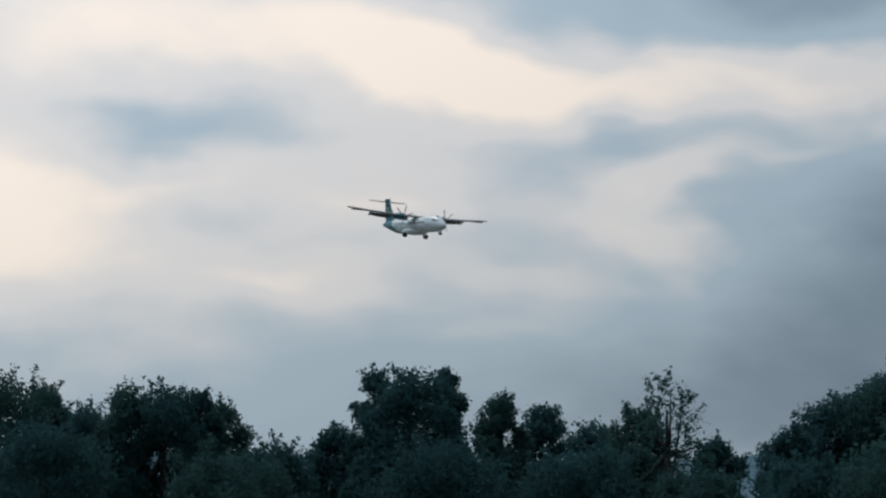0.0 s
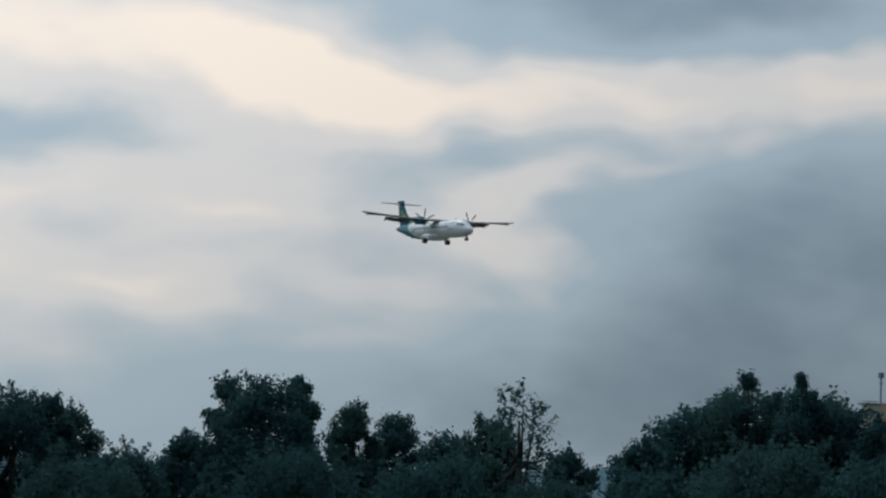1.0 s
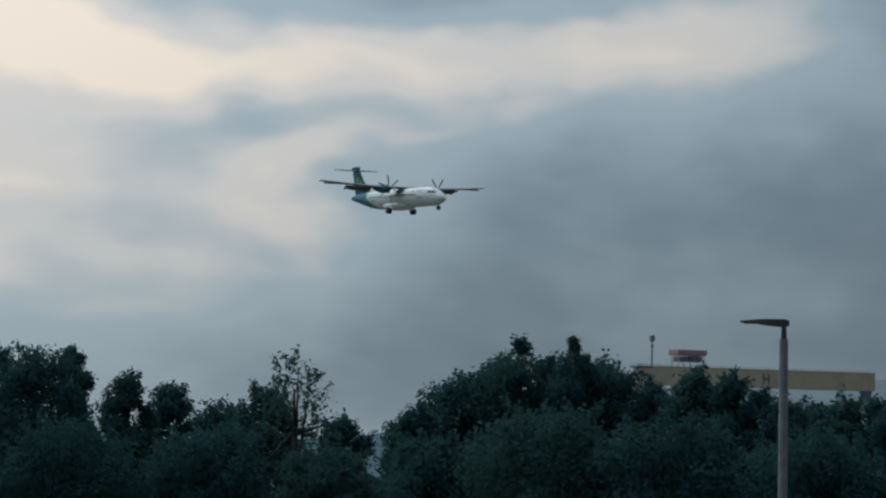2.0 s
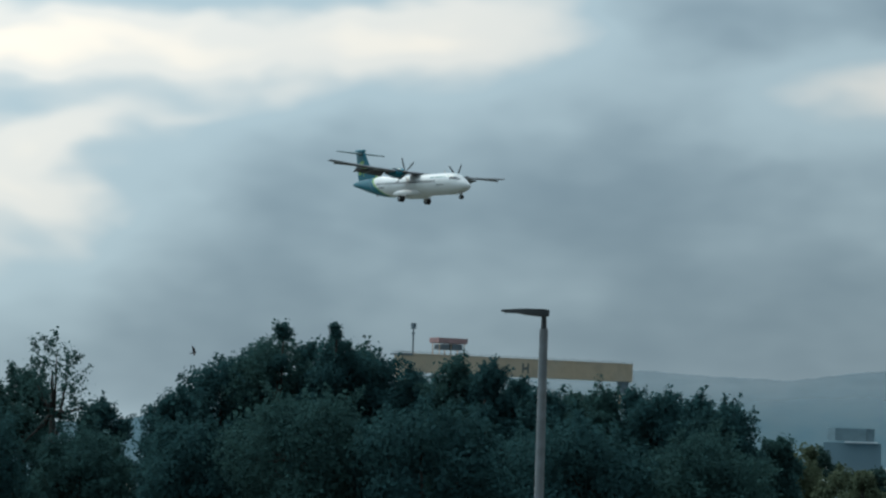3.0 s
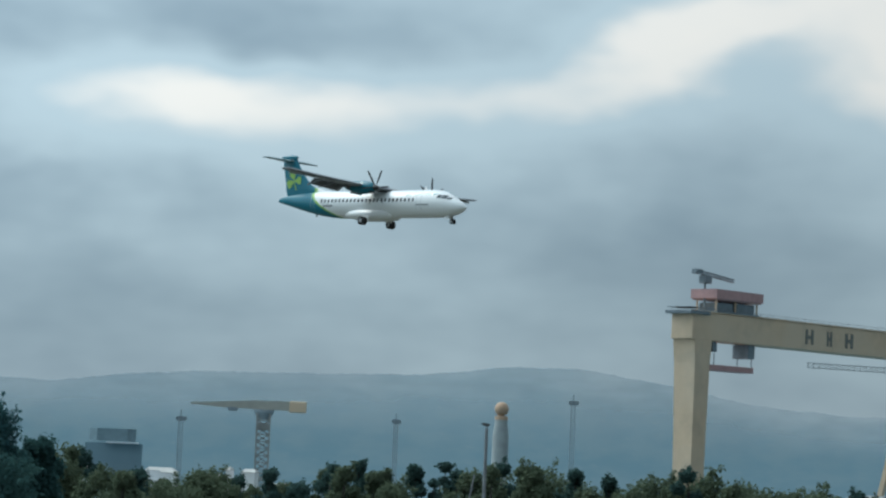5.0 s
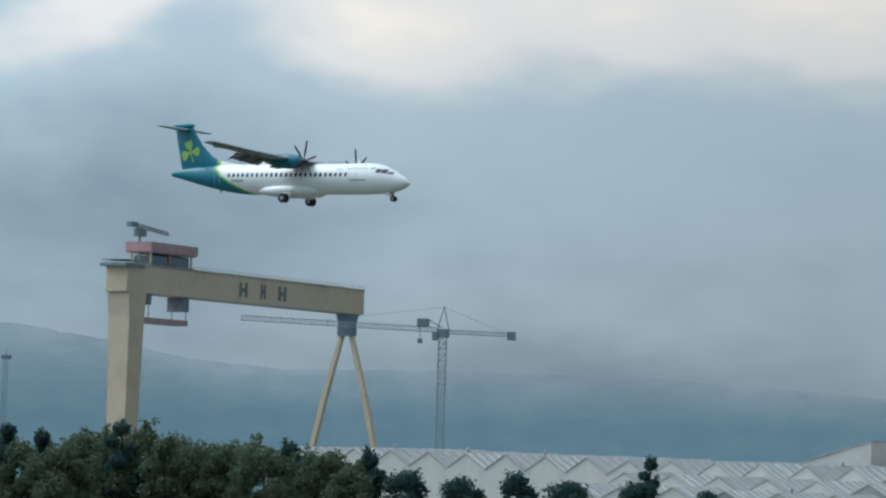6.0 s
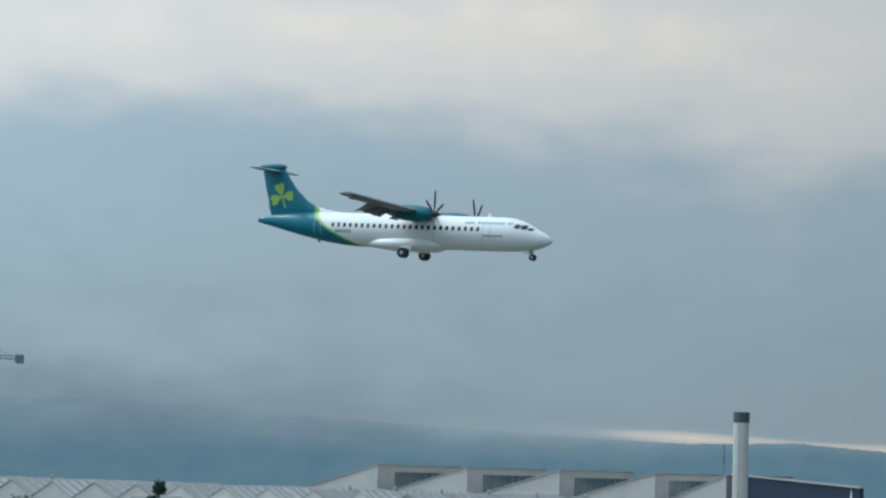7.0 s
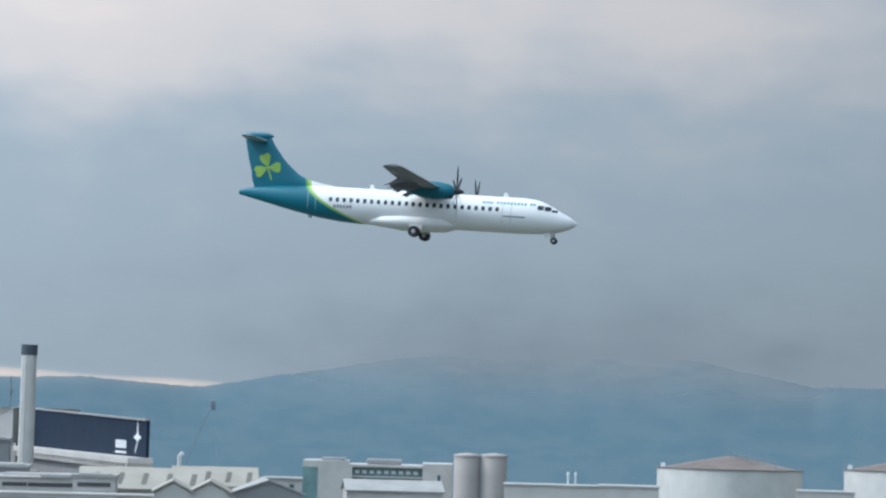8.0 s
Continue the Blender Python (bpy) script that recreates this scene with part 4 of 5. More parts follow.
def shed_rows():
    q0 = spot(57.0, 362)
    u = Vector((math.sin(radians(U)), math.cos(radians(U)), 0))
    v = Vector((math.sin(radians(V_AWAY)), math.cos(radians(V_AWAY)), 0))
    turn = pose(0, 0, 0, 0, 0, 90 - U)
    rng = random.Random(9)
    # a row is: offset along, offset away, count, width, ridge, eaves, depth
    for du, dv, count, w, ridge, eave, deep in ((-9, 0, 20, 7.7, 21.35, 18.95, 36), (-14, -13, 9, 8.0, 19.55, 17.3, 13), (-20, -25, 8, 8.4, 18.0, 15.9, 12)):
        for k in range(count):
            at = q0 + u * (du - k * w) + v * dv
            m = Matrix.Translation(at) @ turn
            rz, ez = ridge + rng.uniform(-0.12, 0.12), eave
            shed = thing("factory_shed", "white gabled factory shed with a ribbed sheet roof", "shed", m, "gabled factory sheds")
            part("wall", prism(((-w / 2, 2), (w / 2, 2), (w / 2, ez), (0, rz), (-w / 2, ez)), 0, deep), WALL_WHITE if rng.random() < 0.8 else WALL_GREY, shed)
            for s in (-1, 1):
                bm = prism(((0, rz + 0.03), (0, rz + 0.2), (s * (w / 2 + 0.02), ez + 0.16), (s * (w / 2 + 0.02), ez + 0.02)), -0.12, deep)
                roof = part("roof_slope", bm, ROOF_RIB, shed)
                ribs = bmesh.new()
                n = 14 if deep > 20 else 6
                for j in range(n):
                    y = deep * (j + 0.5 + rng.uniform(-0.2, 0.2)) / n
                    hw = deep / n * rng.uniform(0.12, 0.26)
                    a, b = 0.08, 0.95 * w / 2
                    za, zb = rz + 0.2 - (rz - ez) * a / (w / 2), rz + 0.2 - (rz - ez) * b / (w / 2)
                    vs = [ribs.verts.new(c) for c in ((s * a, y - hw, za + 0.05), (s * a, y + hw, za + 0.05), (s * b, y + hw, zb + 0.05), (s * b, y - hw, zb + 0.05), (s * a, y - hw, za - 0.06), (s * a, y + hw, za - 0.06), (s * b, y + hw, zb - 0.06), (s * b, y - hw, zb - 0.06))]
                    for f in ((0, 1, 2, 3), (0, 4, 5, 1), (1, 5, 6, 2), (2, 6, 7, 3), (3, 7, 4, 0)):
                        ribs.faces.new([vs[i] for i in f])
                bmesh.ops.recalc_face_normals(ribs, faces=ribs.faces)
                # strips are white on one slope and grey on the other
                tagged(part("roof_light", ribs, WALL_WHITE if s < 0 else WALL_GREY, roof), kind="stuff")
            if rng.random() < 0.35:
                bm = bmesh.new()
                add_bar(bm, (0, deep * 0.3, rz), (0, deep * 0.3, rz + 0.7), 0.22, 0.22, 8)
                add_bar(bm, (0, deep * 0.3, rz + 0.7), (0, deep * 0.3, rz + 0.9), 0.36, 0.1, 8)
                part("roof_vent", bm, WALL_GREY, shed)


def chimney_block():
    d = 330.0
    top = height(1.28, d)
    ch = thing("chimney", "tall pale round chimney with a dark cap", "chimney", site(58.58, d, 0, 148))
    bm = lathe(((1.02, 2), (0.98, 16), (0.93, top - 1.3)), 28)
    part("shaft", bm, CHIMNEY_PALE, ch, "", True)
    part("cap", lathe(((0.94, top - 1.32), (1.0, top - 1.25), (1.0, top), (0.8, top), (0.8, top - 0.5)), 28), CHIMNEY_CAP, ch, "dark chimney cap", True)
    part("collar", lathe(((1.0, 17.3), (1.9, 17.4), (1.9, 17.9), (1.0, 18.0)), 20), WALL_WHITE, ch)
    ladder = bmesh.new()
    for x in (-0.2, 0.2):
        add_bar(ladder, (x - 0.5, -1.05, 16), (x - 0.5, -0.98, top - 1.5), 0.03, 0.03, 4)
    part("ladder", ladder, CRANE_DARK, ch)
    # navy-clad hall with plain white sign shapes
    a, b = spot(58.42, 415), spot(61.14, 332)
    w = b - a
    m = Matrix.Translation(a) @ pose(0, 0, 0, 0, 0, math.degrees(math.atan2(w.y, w.x)))
    hall = thing("navy_hall", "dark navy-clad hall with a white star-shaped sign", "factory", m)
    L, z0, z1 = w.length, 19.75, 24.85
    lift_ = 0.6
    part("cladding", loft([[(x, 0, z0), (x, 0.4, z0), (x, 0.4, t), (x, 0, t)] for x, t in ((-0.6, z1 + lift_), (L, z1 - 0.5))]), NAVY, hall, "dark navy cladding")
    part("parapet", loft([[(x, -0.25, t), (x, 0.5, t), (x, 0.5, t + 0.22), (x, -0.25, t + 0.22)] for x, t in ((-0.9, z1 + lift_), (L + 0.1, z1 - 0.5))]), WALL_GREY, hall)
    part("lower_wall", box(-6, L + 1, -1.5, 1.0, 2, z0 - 1.6), WALL_GREY, hall, "grey lower wall")
    led = add_box(box(-6.2, L + 1.4, -2.6, 0.6, z0 - 0.75, z0 - 0.02), -6.2, L + 1.2, -2.2, 0.6, z0 - 1.55, z0 - 0.78)
    for k in range(46):
        x = -5.5 + (L + 6) * k / 45
        add_box(led, x - 0.3, x + 0.3, -2.66, -2.2, z0 - 1.2, z0 - 0.8)
    part("ledge", led, WALL_WHITE, hall, "white scalloped ledge")
    star = bmesh.new()
    cx, cz = L * 0.945, z0 + 2.5
    for pts in (((0, 2.3), (0.55, 0), (0, -0.9), (-0.55, 0)), ((-2.2, 0), (0, 0.55), (2.2, 0), (0, -0.55))):
        f = [star.verts.new((cx + x, -0.05 - 0.01 * (pts[0][0] == 0), cz + z)) for x, z in pts]
        star.faces.new(f)
    tail = [star.verts.new((cx + x, -0.055, cz + z)) for x, z in ((-0.2, -0.6), (0.35, -0.6), (-0.9, -2.0), (-1.3, -2.0))]
    star.faces.new(tail)
    part("star_shape", star, SIGN_WHITE, hall, "white four-pointed star shape")
    bars = bmesh.new()
    for k in range(6):
        x = L * 0.80 + k * 1.05
        add_box(bars, x, x + 0.75, -0.06, 0.0, z0 + 0.95, z0 + 2.0)
    add_box(bars, L * 0.80, L * 0.80 + 6.2, -0.06, 0.0, z0 + 0.3, z0 + 0.58)
    part("sign_bar", bars, SIGN_WHITE, hall, "white lettering bars")


def gable_house(name, label, m, length, deep, ridge, eave, roof_mat, lights=0, wall=WALL_WHITE, ridge_at=0.5, group=""):
    """A long shed along x: two roof slopes, gable walls, skylights on the front slope."""
    h = thing(name, label, "shed", m, group)
    ry = deep * ridge_at
    part("wall", loft([[(x, 0, 2), (x, deep, 2), (x, deep, eave), (x, ry, ridge), (x, 0, eave)] for x in (0, length)]), wall, h)
    for y0, s in ((0, -1), (deep, 1)):
        ye = y0 + s * 0.35
        roof = part("roof_slope", loft([[(x, ry, ridge + 0.05), (x, ye, eave - 0.05), (x, ye, eave + 0.13), (x, ry, ridge + 0.24)] for x in (-0.3, length + 0.3)]), roof_mat, h)
        if s < 0:
            for k in range(lights):
                x = length * (k + 0.6) / lights
                f0, f1 = 0.2, 0.72
                pts = []
                for f, dx in ((f0, 0.0), (f1, 0.3)):
                    y = ye + (ry - ye) * f
                    z = eave + 0.13 + (ridge + 0.24 - eave - 0.13) * f + 0.04
                    pts.append([(x + dx - 0.32, y, z), (x + dx + 0.32, y, z), (x + dx + 0.32, y, z - 0.08), (x + dx - 0.32, y, z - 0.08)])
                part("skylight", loft(pts), SKYLIGHT_RIM_SHADE, roof, "dark strip skylight")
    return h


def yard(az, d, z, bx):
    """A site on the yard that rises gently away from the chimney."""
    return site(az, d, z + d * math.tan(radians(0.0157 * (max(az, 58.6) - 58.6))), bx)


def right_works():
    g = "cream-roofed works sheds"
    gable_house("works_shed", "cream-roofed works shed with dark strip skylights", yard(61.75, 338, 0, 152), 10.6, 13, 18.1, 15.9, ROOF_CREAM, 4, group=g)
    gable_house("works_shed", "cream-roofed works shed with dark strip skylights", yard(59.75, 318, 0, 152), 14.5, 12, 18.4, 16.1, ROOF_CREAM, 5, group=g)
    for az in (62.15, 62.95):
        gable_house("works_shed", "small white shed with its gable to the yard", yard(az, 300, 0, az), 12, 4.2, 17.4, 16.2, ROOF_CREAM, 0, group=g)
    vp = thing("vent_pipe", "white bent vent pipe on a shed roof", "vent pipe", yard(61.86, 345, 0, 152))
    bm = bmesh.new()
    add_bar(bm, (0, 0, 17.5), (0, 0, 19.6), 0.26, 0.26, 10)
    add_bar(bm, (0, 0, 19.5), (0.4, -0.2, 19.95), 0.26, 0.3, 10)
    part("pipe", bm, SIGN_WHITE, vp)
    # flat-roofed blocks, ducts and pipes before the sheds
    blocks = ((56.35, 346, 11.3, 8, 21.3, WALL_GREY), (50.2, 300, 9, 8, 16.2, WALL_WHITE), (51.8, 292, 11, 7, 15.6, WALL_GREY), (53.4, 300, 15, 8, 17.2, WALL_WHITE), (56.3, 318, 13, 9, 18.5, WALL_GREY), (58.0, 308, 12, 9, 17.6, WALL_WHITE), (55.2, 285, 9, 6, 15.4, BRICK_RED), (57.2, 280, 16, 6, 16.3, WALL_WHITE), (59.6, 290, 4.6, 5, 18.2, WALL_WHITE))
    for az, d, w, deep, top, mat_ in blocks:
        b = thing("plant_block", "flat-roofed plant block among pipes at the factory", "building", yard(az, d, 0, az + 94), "flat-roofed plant blocks")
        part("wall", box(0, w, 0, deep, 2, top), mat_, b)
        part("roof_edge", add_box(box(-0.2, w + 0.2, -0.25, deep, top, top + 0.3), 0.6, w - 0.6, 0.6, deep - 0.6, top + 0.3, top + 0.42), ROOF_PALE, b)
        if top < 20:
            # dark bands painted in place of the shaded gaps between blocks
            part("louvre_band", box(0.5, w - 0.5, -0.05, 0.03, top - 1.0, top - 0.55), SHADE, b, "dark band painted as a shaded gap")
            part("lower_band", box(0.3, w * 0.6, -0.05, 0.03, top - 2.6, top - 1.8), SHADE, b, "dark band painted as a shaded gap")
    for az, d, z, length in ((53.2, 288, 17.0, 17), (56.2, 296, 18.0, 14), (57.6, 276, 16.9, 18), (50.5, 282, 15.3, 16)):
        pp = thing("roof_duct", "white duct running along the factory roof", "duct", yard(az, d, 0, az + 93), "ducts on the factory roof")
        bm = bmesh.new()
        add_bar(bm, (0, 0, z), (length, 0, z), 0.2, 0.2, 10)
        add_bar(bm, (0, 0, z), (-0.5, 0, z - 0.7), 0.2, 0.2, 10)
        for k in range(5):
            add_bar(bm, (length * (k + 0.5) / 5, 0, z - 0.2), (length * (k + 0.5) / 5, 0, z - 2.4), 0.07, 0.07, 4)
        part("pipe", bm, WALL_WHITE, pp)
    # office block
    d = 480.0
    of = thing("office_block", "white office block with green-tinted glass front", "building", yard(64.53, d, 0, 157))
    w = d * radians(3.24)
    top = 16.6
    part("wall", add_box(box(0, w * 0.30, 0, 14, 2, top), w * 0.80, w, -1, 14, 2, top - 0.1), WALL_WHITE, of)
    part("glass_front", box(w * 0.30, w * 0.80, 1.2, 13, 2, top - 0.9), OFFICE_GREEN, of, "green-tinted glass front")
    part("frame", add_box(add_box(box(w * 0.30, w * 0.80, 0.0, 14, top - 1.0, top - 0.55), w * 0.30, w * 0.33, 0, 2, 2, top - 1), w * 0.33, w * 0.80, 0.6, 1.4, top - 2.9, top - 2.6), WALL_WHITE, of)
    part("corner_glass", box(-0.05, w * 0.1, -0.06, 4, 6, top - 1.2), OFFICE_GREEN, of)
    for k in range(3):
        part("slot_window", box(w * 0.9, w * 0.92, -1.06, -0.9, top - 3.2 - 1.6 * k, top - 2.1 - 1.6 * k), GLASS_DARK, of)
    # white panels on the glass, painted to pass for lit panels behind it
    for k in range(9):
        x = w * 0.34 + w * 0.44 * k / 9
        part("blind", box(x + 0.2, x + 1.0, 1.1, 1.25, top - 2.2, top - 1.6), SIGN_WHITE, of, "panel painted white as a lit panel behind the glass")
    part("roof_plant", add_box(box(w * 0.12, w * 0.28, 3, 9, top, top + 0.5, 0.1), w * 0.42, w * 0.66, 4, 9, top - 0.5, top + 0.45, 0.2), WALL_GREY, of)
    for az, r in ((68.08, 2.35), (68.66, 2.35)):
        s = thing("silo", "brownish concrete silo beside the office block", "silo", yard(az, 475, 0, 158), "concrete silos")
        part("shell", lathe(((r, 2), (r, 17.9), (r * 0.98, 18.0), (0.2, 18.3)), 24), BRICKWORK, s, "", True)
        part("rim", lathe(((r + 0.02, 17.5), (r + 0.1, 17.55), (r + 0.1, 17.85), (r + 0.02, 17.9)), 24), BRICKWORK, s)
    gable_house("barn", "pale gabled shed with grey roof before the office", yard(64.55, 330, 0, 60), 16, 8.5, 16.75, 15.2, ROOF_PALE, 0, wall=WALL_GREY)
    gable_house("barn", "long pale shed before the office block", yard(65.5, 345, 0, 152), 12.5, 9, 16.5, 15.3, ROOF_PALE, 0)
    for az, d, w, top, label, dark in ((63.72, 400, 5.6, 15.2, "low white building with a row of dark windows", True), (68.9, 400, 16, 14.7, "long low white building near the tanks", False), (70.95, 380, 8.6, 15.2, "low white building near the tanks", False), (75.2, 420, 9, 13.7, "low pale building between the tanks", False)):
        b = thing("low_building", label, "building", yard(az, d, 0, az + 90), "low buildings near the tanks")
        part("wall", box(0, w, 0, 9, 2, top), WALL_WHITE, b)
        part("roof_edge", box(-0.15, w + 0.15, -0.2, 9, top, top + 0.25), ROOF_PALE, b)
        if dark:
            for k in range(int(w / 1.6)):
                part("window", box(0.5 + 1.6 * k, 1.2 + 1.6 * k, -0.05, 0.03, top - 1.4, top - 0.7), GLASS_DARK, b)
    for az in (73.75, 77.75):
        d = 470.0
        t = thing("storage_tank", "large white fuel tank with a rusty cone roof", "tank", yard(az, d, 0, az + 90), "fuel storage tanks")
        r, rim = d * math.sin(radians(1.56)), 16.1
        part("shell", lathe(((r, 2), (r, rim - 0.15), (r + 0.12, rim - 0.1), (r + 0.12, rim), (r, rim)), 56), TANK_WHITE, t, "", True)
        part("roof", lathe(((r - 0.02, rim - 0.02), (r * 0.5, rim + 1.25), (0.3, rim + 2.35)), 40), RUST, t, "rusty shallow cone roof", True)
        bm = bmesh.new()
        for y in (-0.4, 0.4):
            add_bar(bm, (0.2, y - 2, rim + 3.0), (r * 0.62, y - 7, rim + 1.2), 0.07, 0.07, 4)
        for k in range(9):
            f = k / 8
            add_bar(bm, (0.2 + (r * 0.62 - 0.2) * f, -2 - 5 * f, rim + 3.0 - 1.8 * f), (0.2 + (r * 0.62 - 0.2) * f, -2 - 5 * f, rim + 2.0 - 1.6 * f), 0.05, 0.05, 4)
        add_bar(bm, (r * 0.62, -7, rim + 1.2), (r * 0.66, -9.4, rim - 1.2), 0.1, 0.1, 4)
        part("roof_stair", bm, GALVANISED, t)
        part("seam_ring", lathe(((r + 0.01, 10.0), (r + 0.05, 10.05), (r + 0.05, 10.2), (r + 0.01, 10.25)), 56), TANK_WHITE, t)
        # dark ring painted as the wind girder's shadow
        part("rim", lathe(((r + 0.01, rim - 0.02), (r + 0.2, rim), (r + 0.2, rim + 0.16), (r - 0.1, rim + 0.18)), 56), SKYLIGHT_RIM_SHADE, t, "dark ring painted as the shadow under the roof edge")
        part("gauge_box", box(-r * 0.94, -r * 0.88, -r * 0.4, -r * 0.34, rim, rim + 0.9), SIGN_WHITE, t)
    for az in (70.28, 70.44):
        pst = thing("vent_post", "short white vent post near the tanks", "post", yard(az, 430, 0, 160), "white vent posts")
        bm = bmesh.new()
        add_bar(bm, (0, 0, 2), (0, 0, height(-1.35, 430)), 0.16, 0.16, 8)
        add_bar(bm, (0, 0, height(-1.38, 430)), (0, 0, height(-1.32, 430)), 0.26, 0.2, 8)
        part("pipe", bm, SIGN_WHITE, pst)


# bluish cladding colour that carries the haze of distance
ARENA = material("hazed_arena_cladding", (0.20, 0.28, 0.315), 0.8, grain=0.2, scale=0.3)


def far_town():
    a = thing("arena", "dark low drum-shaped arena in the far town", "building", site(21.66, 1400, 0, 112))
    z = height(0.17, 1400)
    part("drum", loft([[(x, y, q) for x, y in ((0, 0), (4, -5), (20, -5), (24.4, 0), (24.4, 20), (0, 20))] for q in (z - 6.6, z - 0.4, z)]), ARENA, a, "dark upper storey")
    part("canopy", box(9, 26, -8, 12, z - 7.6, z - 6.9), SIGN_WHITE, a, "white canopy edge")
    part("base", box(-2, 28, -4, 20, 2, z - 7.6), HAZED_BASE, a)
    for az, d, w, el in ((21.5, 700, 3, -0.66), (22.9, 700, 7, -0.62), (23.2, 690, 4, -0.66), (24.2, 650, 3.2, -0.72), (24.62, 650, 1.0, -0.55), (24.95, 650, 3.4, -0.58), (25.6, 700, 4, -0.86)):
        b = thing("far_house", "small white house in the far town", "house", site(az, d, 0, az + 100), "white houses of the far town")
        top = height(el, d)
        part("wall", box(0, w, 0, 6, 2, top - 0.8), SIGN_WHITE, b)
        part("roof", loft([[(-0.2, -0.2, top - 0.8), (w + 0.2, -0.2, top - 0.8), (w + 0.2, 6.2, top - 0.8), (-0.2, 6.2, top - 0.8)], [(0.4, 2.8, top), (w - 0.4, 2.8, top), (w - 0.4, 3.2, top), (0.4, 3.2, top)]]), ROOF_PALE, b)


street_lamp()
small_lamp()
cranes()
tower_crane()
dock_crane()
masts()
saw_building()
shed_rows()
chimney_block()
right_works()
far_town()


# ---- a bird that crosses before the wood ----
def bird():
    b = thing("bird", "small dark bird in flight over the wood", "bird", pose(0, 100, 30))
    ink = material("dark_feathers", (0.03, 0.03, 0.035), 0.8, grain=0.3, scale=20)
    part("body", loft([ring(x, 0, 0, r, r, 10) for x, r in ((0.24, 0.01), (0.18, 0.05), (0.07, 0.08), (-0.08, 0.07), (-0.2, 0.035), (-0.34, 0.05))]), ink, b, "", True)
    for s in (-1, 1):
        w = part("wing", loft([[(x + c / 2, s * y, z), (x, s * y, z + 0.012), (x - c / 2, s * y, z), (x, s * y, z - 0.006)] for x, y, z, c in ((0.02, 0.03, 0.03, 0.24), (0.05, 0.28, 0.16, 0.22), (-0.05, 0.55, 0.22, 0.08))]), ink, b)
    return b


BIRD = bird()


# ---- the aircraft ----
def paint_livery():
    """White paint that turns teal aft of a slanting lime band."""
    m = bpy.data.materials.new("airliner_livery")
    m.use_nodes = True
    t = m.node_tree
    p = t.nodes["Principled BSDF"]
    p.inputs["Roughness"].default_value = 0.42
    p.inputs["Coat Weight"].default_value = 0.08
    p.inputs["Specular IOR Level"].default_value = 0.35
    co = t.nodes.new("ShaderNodeTexCoord")
    sp = t.nodes.new("ShaderNodeSeparateXYZ")
    t.links.new(co.outputs["Object"], sp.inputs[0])

    def calc(op, a, b, c=None):
        n = t.nodes.new("ShaderNodeMath")
        n.operation = op
        for i, v in enumerate((a, b, c)):
            if v is None:
                continue
            if isinstance(v, (int, float)):
                n.inputs[i].default_value = v
            else:
                t.links.new(v, n.inputs[i])
        return n.outputs[0]

    # distance aft of the slanting edge
    below = calc("SUBTRACT", calc("MINIMUM", sp.outputs[2], 1.53), 1.53)
    sweep = calc("MULTIPLY", below, calc("MULTIPLY_ADD", below, 0.385, -0.46))
    edge = calc("SUBTRACT", calc("ADD", sp.outputs[0], 21.8), sweep)
    teal = calc("LESS_THAN", edge, 0.0)
    lime = calc("LESS_THAN", edge, 0.46)
    leaf_green = calc("LESS_THAN", edge, 0.2)
    no = t.nodes.new("ShaderNodeTexNoise")
    no.inputs["Scale"].default_value = 1.3
    t.links.new(co.outputs["Object"], no.inputs["Vector"])

    def mix(fac, a, b):
        n = t.nodes.new("ShaderNodeMix")
        n.data_type = "RGBA"
        for i, v in ((0, fac), (6, a), (7, b)):
            if isinstance(v, tuple):
                n.inputs[i].default_value = (*v, 1)
            else:
                t.links.new(v, n.inputs[i])
        return n.outputs[2]

    white = mix(no.outputs["Fac"], (0.80, 0.80, 0.80), (0.74, 0.75, 0.76))
    base = mix(teal, mix(leaf_green, mix(lime, white, (0.36, 0.54, 0.13)), (0.13, 0.36, 0.12)), (0.0, 0.145, 0.205))
    t.links.new(base, p.inputs["Base Color"])
    return m


LIVERY = paint_livery()
TEAL = material("teal_paint", (0.0, 0.135, 0.19), 0.42, grain=0.08, scale=1.5, coat=0.08, spec=0.35)
PLANE_WHITE = material("white_aircraft_paint", (0.78, 0.78, 0.78), 0.35, grain=0.05, scale=1.2, coat=0.25)
WING_GREY = material("grey_wing_paint", (0.22, 0.23, 0.255), 0.5, grain=0.25, scale=1.2, stain=0.3)
TAIL_GREY = material("tailplane_paint", (0.27, 0.36, 0.39), 0.45, grain=0.15, scale=1.5)
FLAP_GREY = material("dark_flap_paint", (0.12, 0.125, 0.14), 0.55, grain=0.3, scale=2.0, stain=0.3)
TYRE = material("tyre_rubber", (0.025, 0.025, 0.027), 0.8, grain=0.2, scale=6)
HUB = material("wheel_hub_alloy", (0.42, 0.42, 0.42), 0.4, 0.6, grain=0.2, scale=8)
STRUT = material("landing_gear_steel", (0.35, 0.36, 0.38), 0.45, 0.5, grain=0.2, scale=6)
BLADE = material("black_composite_blade", (0.03, 0.03, 0.033), 0.45, grain=0.2, scale=5)
PANE = material("cabin_window_glass", (0.03, 0.035, 0.045), 0.12, grain=0.1, scale=3)
LIME = material("lime_emblem_paint", (0.30, 0.52, 0.09), 0.4, grain=0.15, scale=2)
LETTERS = material("livery_lettering_paint", (0.10, 0.28, 0.30), 0.4, grain=0.1, scale=4)
LETTERS_GREY = material("grey_lettering_paint", (0.17, 0.18, 0.20), 0.5, grain=0.1, scale=4)
SEAM = material("door_seam_grey", (0.45, 0.47, 0.50), 0.5, grain=0.1, scale=4)


